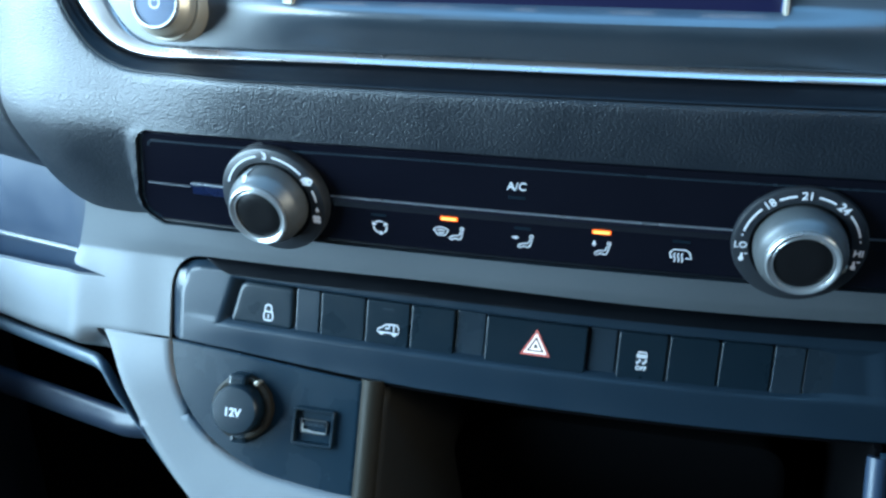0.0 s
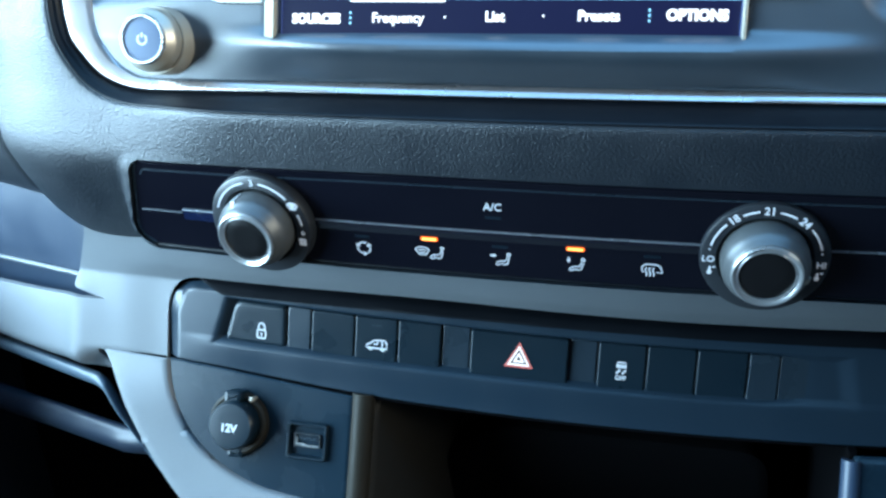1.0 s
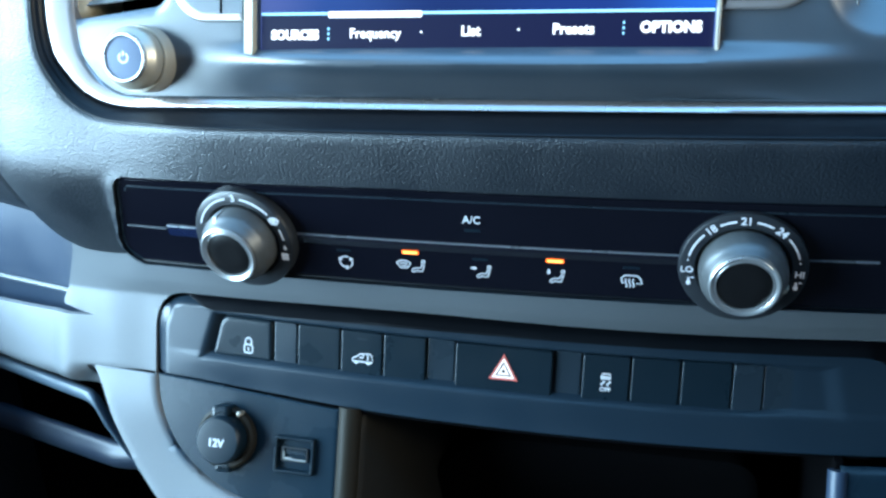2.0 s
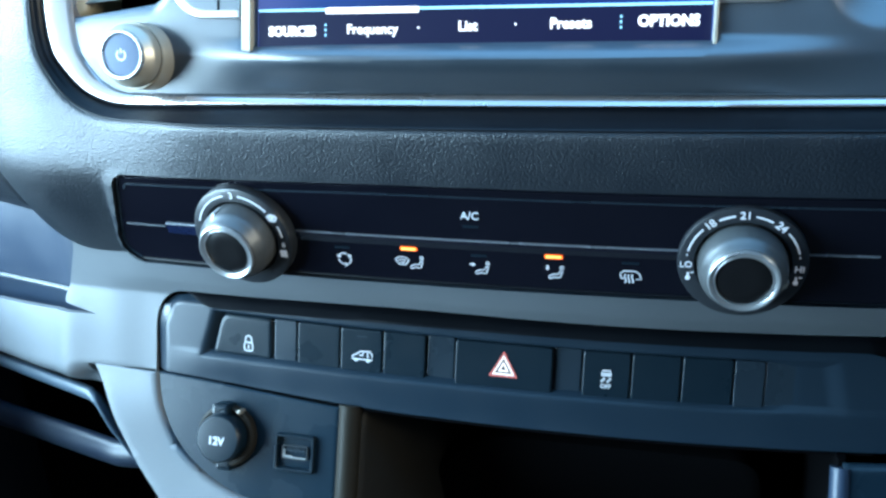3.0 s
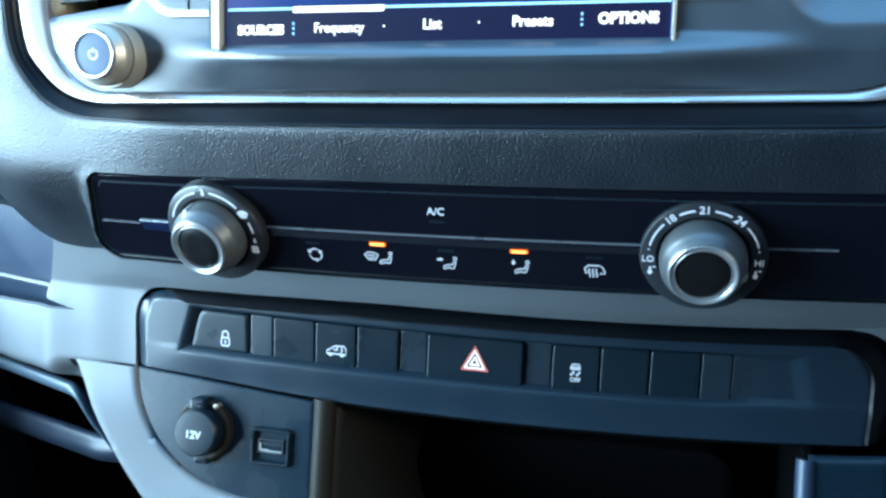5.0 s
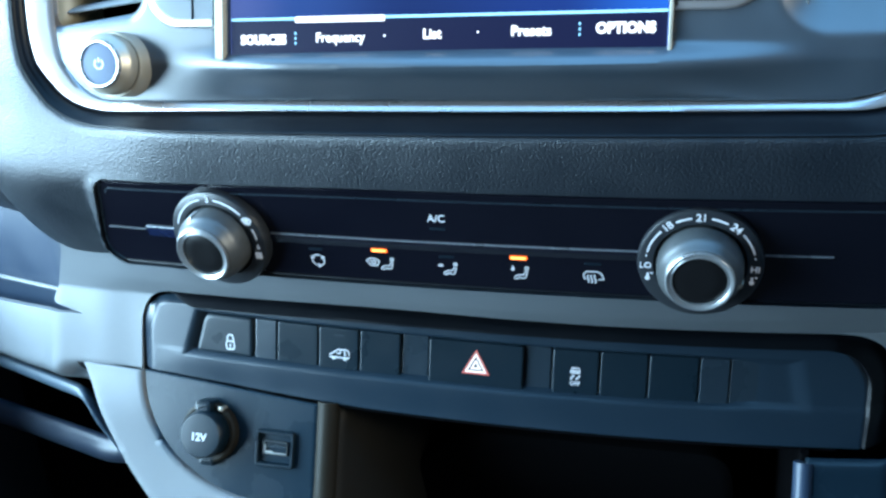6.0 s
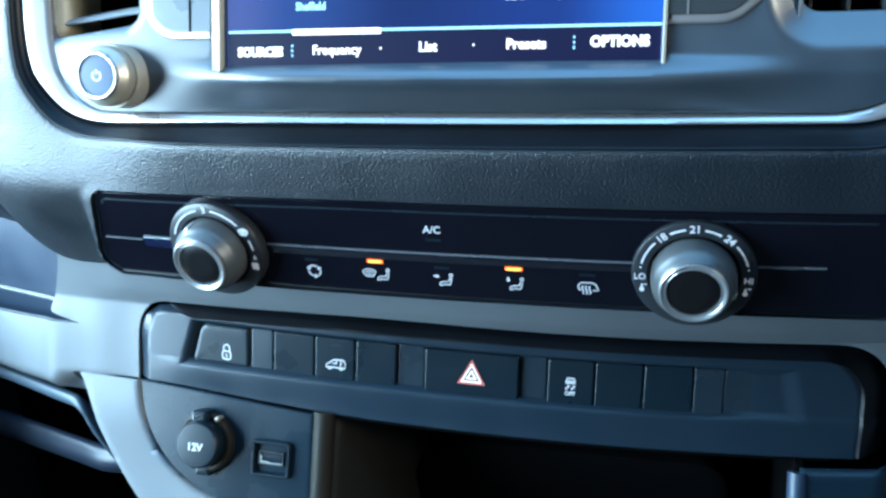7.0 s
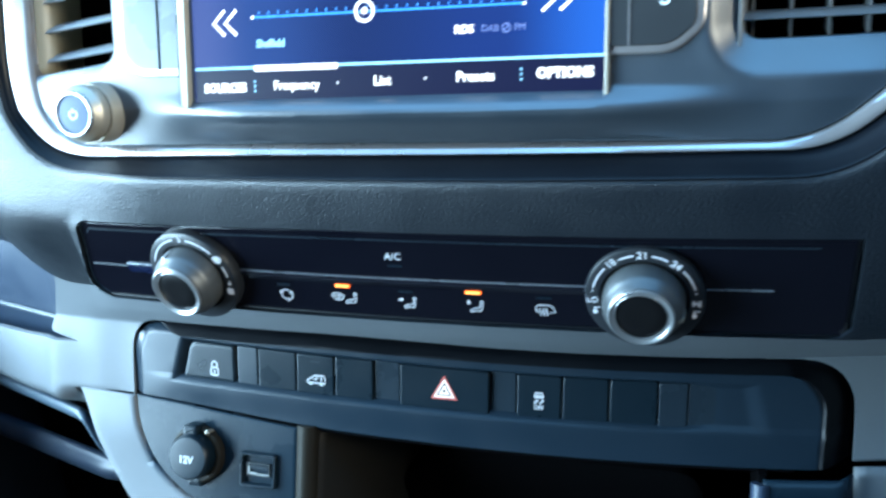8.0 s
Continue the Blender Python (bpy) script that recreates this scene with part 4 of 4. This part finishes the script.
b2 = part("cap", lathe(((0.0100, 0.002), (0.0101, -0.0070), (0.0098, -0.0088), (0.0090, -0.0096), (0.0060, -0.0098), (0.0004, -0.0098)), 0, 0, 64), SWITCH, power, "black cap with white print")
b3 = part("hinge_tab", plate(box_round(-0.0050, 0.0025, 0.0085, 0.0138, 0.0015), -0.0066, 0.001, 0.0012), SWITCH, power)
b4 = part("hinge_pin", lathe(((0.0011, 0.0), (0.0011, -0.0042), (0.0007, -0.0046), (0.0002, -0.0047)), 0.0062, 0.0108, 16), STEEL, power, "pale pin head")
b5 = part("pull_tab", plate(box_round(-0.0036, 0.0036, -0.0142, -0.0100, 0.0012), -0.0034, 0.001, 0.0012), SWITCH, power)
lettering("12V", -0.0004, -0.0008, 0.0032, -0.0100, BACKLIT, power, bold=0.00012)
power.matrix_basis = frame12

# media port
UX, UZ = -0.1093, 0.8112
port = thing("media_port", "black media port with a bright contact edge", "usb port")
well = [box_round(-0.0090 + i, 0.0090 - i, -0.0078 + i, 0.0078 - i, max(0.0004, 0.0016 - 0.5 * i), 5) for i in (0.0, 0.0002, 0.0006, 0.0013, 0.0016, 0.0018, 0.0024)]
part("frame", rings([[(p.x, y, p.y) for p in ring] for ring, y in zip(well, (0.002, -0.0006, -0.0011, -0.0011, -0.0007, 0.0016, 0.0056))], True), SWITCH, port, "raised grey frame")
part("socket_well", plate(box_round(-0.0080, 0.0080, -0.0068, 0.0068, 0.0012), 0.0052, 0.0064, 0.0002), BLACK, port, "dark well")
part("shell", rings([[(p.x, y, p.y) for p in box_round(-0.0052 - g, 0.0052 + g, -0.0022 - g, 0.0026 + g, 0.0006, 4)] for y, g in ((0.0052, 0.0), (-0.0002, 0.0), (-0.0002, 0.0004), (0.0052, 0.0004))], True), KEY, port, "dark metal shell")
part("contact_edge", strokes([[(-0.0048, 0.0012), (-0.0048, -0.0016), (-0.0018, -0.0016), (-0.0008, -0.0021), (0.0050, -0.0021)]], 0.0007, 0.0004, 0.0003), METAL, port, "bright bent contact edge")
part("tongue", plate(box_round(-0.0044, 0.0044, 0.0002, 0.0016, 0.0003), 0.0006, 0.0052, 0.0002), SPACER, port)
port.matrix_basis = pose(UX, socket_y(UX, UZ), UZ, -LEAN)

# ---- touch screen ----
screen = thing("touch_screen", "lit blue radio touch screen in a dark frame", "screen")


def glass_y(x, z=0.976):
    return 0.2565 + 0.03 * (x + 0.107) + head(z)


part("display", plate(box_round(-0.1092, 0.0442, 0.9746, 1.062, 0.0005), glass_y, lambda x, z: glass_y(x, z) + 0.004, 0.0001), DISPLAY, screen, "blue lit display")
part("frame_side", plate([Vector(p) for p in ((-0.1156, 0.9740), (-0.1110, 0.9740), (-0.1110, 1.062), (-0.1156, 1.062))], lambda x, z: 0.2560 - (x + 0.1156) * 0.55 + head(z), lambda x, z: 0.266 + head(z), 0.0005), FRAME, screen, "bevelled frame side with warm light in its colour")
part("frame_side", plate([Vector(p) for p in ((0.0444, 0.9756), (0.0457, 0.9756), (0.0457, 1.062), (0.0444, 1.062))], lambda x, z: 0.2560 + head(z), lambda x, z: 0.270 + head(z), 0.0004), STEEL, screen, "thin pale frame edge")


def ui(lift):
    return lambda x, z: glass_y(x, z) - lift


def bar(name, x0, x1, z0, z1, mat_, lift=0.0002):
    part(name, plate(box_round(x0, x1, z0, z1, 0.0002, 2), ui(lift), ui(lift - 0.0002), 0.00002, 1), mat_, screen)


bar("tab_bar", -0.1088, 0.0440, 0.9750, 0.9862, UI_BAR, 0.0002)
bar("divider_line", -0.1088, 0.0440, 0.9862, 0.9870, UI_PALE, 0.0003)
bar("active_tab", -0.0840, -0.0510, 0.9853, 0.9872, UI_WHITE, 0.0004)


def ui_text(text, x, z, size, mat_, bold=0.0, stretch=1.0):
    ob = lettering(text, x, z, size, glass_y(x, z) - 0.0005, mat_, screen, bold=bold, yaw=1.7, lean=-16.7)
    ob.scale = (stretch, 1, 1)
    return ob


ui_text("SOURCES", -0.0962, 0.9798, 0.0030, UI_WHITE, 0.00022, 0.95)
ui_text("Frequency", -0.0672, 0.9802, 0.0032, UI_WHITE, 0.00006, 0.95)
ui_text("List", -0.0340, 0.9808, 0.0032, UI_WHITE, 0.00012)
ui_text("Presets", 0.0000, 0.9812, 0.0032, UI_WHITE, 0.00014)
ui_text("OPTIONS", 0.0308, 0.9816, 0.0032, UI_WHITE, 0.00024, 0.98)
ui_text("Sheffield", -0.0770, 0.9945, 0.0026, UI_PALE, 0.00012, 0.9)
ui_text("RDS", -0.0040, 0.9962, 0.0026, UI_WHITE, 0.00012)
ui_text("DAB", 0.0052, 0.9962, 0.0022, UI_DIM)
ui_text("FM", 0.0155, 0.9962, 0.0022, UI_DIM)
symbol("link_symbol", [arc(0.0108, 0.9962, 0.0014, 0, 360, 12), [(0.0100, 0.9954), (0.0116, 0.9970)]], 0.0004, (), ui(0.0004), UI_DIM, screen, "dim display symbol")
for x, z in ((-0.0510, 0.9806), (-0.0180, 0.9812)):
    bar("display_dot", x - 0.0003, x + 0.0003, z - 0.0003, z + 0.0003, UI_WHITE, 0.0004)
for x, z in ((-0.0840, 0.9802), (0.0160, 0.9815)):
    for d in (-0.0016, 0, 0.0016):
        bar("display_dot", x - 0.0003, x + 0.0003, z + d - 0.0004, z + d + 0.0004, UI_PALE, 0.0004)
for x in (-0.1000, -0.0952):
    symbol("back_chevron", [[(x + 0.0045, 1.0063), (x, 1.0020), (x + 0.0045, 0.9978)]], 0.0011, (), ui(0.0004), UI_WHITE, screen, "white chevron")
for x in (0.0285, 0.0345):
    symbol("forward_chevron", [[(x - 0.0055, 1.0100), (x, 1.0054), (x - 0.0055, 1.0008)]], 0.0011, (), ui(0.0004), UI_WHITE, screen, "white chevron")
bar("tuning_line", -0.0840, 0.0170, 1.0032, 1.0038, UI_BLUE, 0.0003)
for i in range(26):
    x = -0.0815 + 0.0038 * i
    bar("tuning_tick", x - 0.0002, x + 0.0002, 1.0042, 1.0053, UI_BLUE, 0.0003)
symbol("tuning_ring", [arc(-0.0402, 1.0038, 0.0033, 0, 360, 24)], 0.0010, [arc(-0.0402, 1.0038, 0.0011, 0, 330, 11)], ui(0.0006), UI_WHITE, screen, "white tuning ring")
bar("tuning_end", -0.0846, -0.0836, 1.0030, 1.0040, UI_WHITE, 0.0004)
bar("tuning_end", 0.0165, 0.0175, 1.0030, 1.0040, UI_WHITE, 0.0004)


# ---- key blocks either side of the screen ----
def key_block(name, outline, radii, divider, label, key, gap):
    ob = thing(name, label, "buttons")
    shape = fillet(outline, radii, 8, 6, closed=True)
    y = lambda x, z: 0.2590 + 0.75 * bow(x) + head(z)
    part("bright_border", plate(shape, lambda x, z: y(x, z) - 0.0030, lambda x, z: y(x, z) + 0.004, 0.0012, 3), CHROME, ob, "satin chrome border")
    inner = outline[0][0]
    face = [Vector((inner + (p.x - inner) * 0.05, p.y)) if abs(p.x - inner) < 0.0036 else p for p in offset(shape, 0.0028, True)]
    part("keys", plate(face, lambda x, z: y(x, z) - 0.0034, lambda x, z: y(x, z) + 0.003, 0.0006), key, ob, "satin keys")
    part("gap", strokes([[(divider, outline[0][1] + 0.003), (divider, 1.06)]], 0.0006, lambda x, z: y(x, z) - 0.0035, 0.0002), gap, ob)
    return ob


# twin key blocks: the side light is put into a paler passenger-side key colour
kl = key_block("key_block", [(-0.1130, 0.9838), (-0.1130, 1.07), (-0.1414, 1.07), (-0.1414, 0.9908), (-0.1334, 0.9838)], [0.001, 0.002, 0.002, 0.004, 0.005], -0.1222, "screen keys toned pale as lit, with satin chrome border on the passenger side", BUTTON, BLACK)
kr = key_block("key_block", [(0.0446, 0.9868), (0.0655, 0.9868), (0.0748, 0.9945), (0.0748, 1.07), (0.0446, 1.07)], [0.001, 0.005, 0.004, 0.002, 0.002], 0.0512, "screen keys toned dark as shaded, with satin chrome border on the driver side", KEY, CHROME)
symbol("key_symbol", [arc(0.0620, 1.0030, 0.0013, 200, 520, 10)], 0.0007, (), lambda x, z: 0.2590 + 0.75 * bow(x) + head(z) - 0.0036, PRINT, kr)

# ---- volume knob ----
QX, QZ = -0.1532, 0.9743
volume = thing("volume_knob", "satin alloy volume knob with a pale power symbol", "knob")
part("collar", lathe(((0.0119, 0.0240), (0.0119, 0.0088), (0.0116, 0.0081), (0.0110, 0.0080), (0.0105, 0.0092)), 0, 0, 64), STEEL, volume)
part("groove", lathe(((0.0106, 0.0150), (0.0106, 0.0074), (0.0100, 0.0072), (0.0004, 0.0072)), 0, 0, 48), BLACK, volume, "dark groove")
part("grip", lathe(((0.0100, 0.0083), (0.0110, 0.0076), (0.0111, 0.0069), (0.0110, 0.0043), (0.0106, 0.0034), (0.0099, 0.0027), (0.0092, 0.0018), (0.0084, 0.0009)), 0, 0, 120, ribs=(2, 3)), STEEL, volume, "knurled satin alloy grip")
part("rim", lathe(((0.0085, 0.0030), (0.0086, 0.0003), (0.0082, -0.0005), (0.0076, -0.0005), (0.0072, 0.0005)), 0, 0, 64), RIM, volume, "bright rim")
part("cap", lathe(((0.0075, 0.0030), (0.0073, 0.0003), (0.0055, 0.0), (0.0004, 0.0)), 0, 0, 48), PALE, volume, "pale blue-grey cap")
symbol("power_symbol", [arc(0, 0, 0.0017, 125, 415, 14), [(0, 0.0006), (0, 0.0022)]], 0.0006, (), 0.0, None, volume)
volume.matrix_basis = pose(QX, 0.2459, QZ, -13)


# ---- air vents ----
def vent(name, x0, x1, heights, rise, y0, vanes, chord, label, wall, blade, half):
    ob = thing(name, label, "air vent", group="dashboard air vents")
    for z in heights:
        rows = []
        for i in range(10):
            a = 2 * math.pi * i / 9
            rows.append([(x, y0 + 0.75 * bow(x) + head(z) + 0.003 + chord * (1 + math.sin(a)), z + rise * (x - x1) + half * math.cos(a) + 0.12 * chord * math.sin(a)) for x in [x0 + (x1 - x0) * k / 8 for k in range(9)]])
        part("slat", rings(rows), blade, ob)
    for x in vanes:
        part("vane", plate([Vector(p) for p in ((x - 0.0005, heights[0] - 0.008), (x + 0.0005, heights[0] - 0.008), (x + 0.0005, 1.065), (x - 0.0005, 1.065))], lambda u, v: y0 + 0.011 + 0.75 * bow(u) + head(v), lambda u, v: y0 + 0.024 + 0.75 * bow(u) + head(v), 0.0002), blade, ob)
    for x, d in ((x0, 1), (x1, -1)):
        rows = [[(x + d * 0.004 * u, y0 + 0.75 * bow(x) + head(z) + 0.001 + 0.024 * u, z) for z in [heights[0] - 0.012 + 0.006 * k for k in range(14)]] for u in (0, 0.5, 1.0)]
        solid(part("side_wall", rings(rows), wall, ob), 0.001)
    part("duct", plate(box_round(x0 - 0.004, x1 + 0.004, heights[0] - 0.012, 1.07, 0.002), lambda u, v: y0 + 0.026 + 0.75 * bow(x1) + head(v), lambda u, v: y0 + 0.030 + 0.75 * bow(x1) + head(v), 0.0005), BLACK, ob, "dark duct")
    return ob


# passenger-side slats and wall carry the light of that side in their colour
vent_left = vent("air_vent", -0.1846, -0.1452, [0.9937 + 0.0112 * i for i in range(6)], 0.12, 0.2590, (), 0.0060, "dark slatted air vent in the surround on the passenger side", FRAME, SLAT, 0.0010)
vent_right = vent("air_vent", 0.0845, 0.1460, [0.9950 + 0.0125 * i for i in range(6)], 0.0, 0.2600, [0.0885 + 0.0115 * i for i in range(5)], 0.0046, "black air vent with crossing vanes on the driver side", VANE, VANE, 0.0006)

# ---- lean everything of the dashboard back about the climate panel ----
switches.matrix_basis = TURN
screen.matrix_basis = Matrix.Translation((0.0004, 0, 0)) @ Matrix.Diagonal((0.98, 1, 1, 1))
for ob in (dash, climate, temp, fan, switches, sockets, cubby, post, power, port, screen, kl, kr, volume, vent_left, vent_right):
    ob.matrix_basis = BACK @ ob.matrix_basis
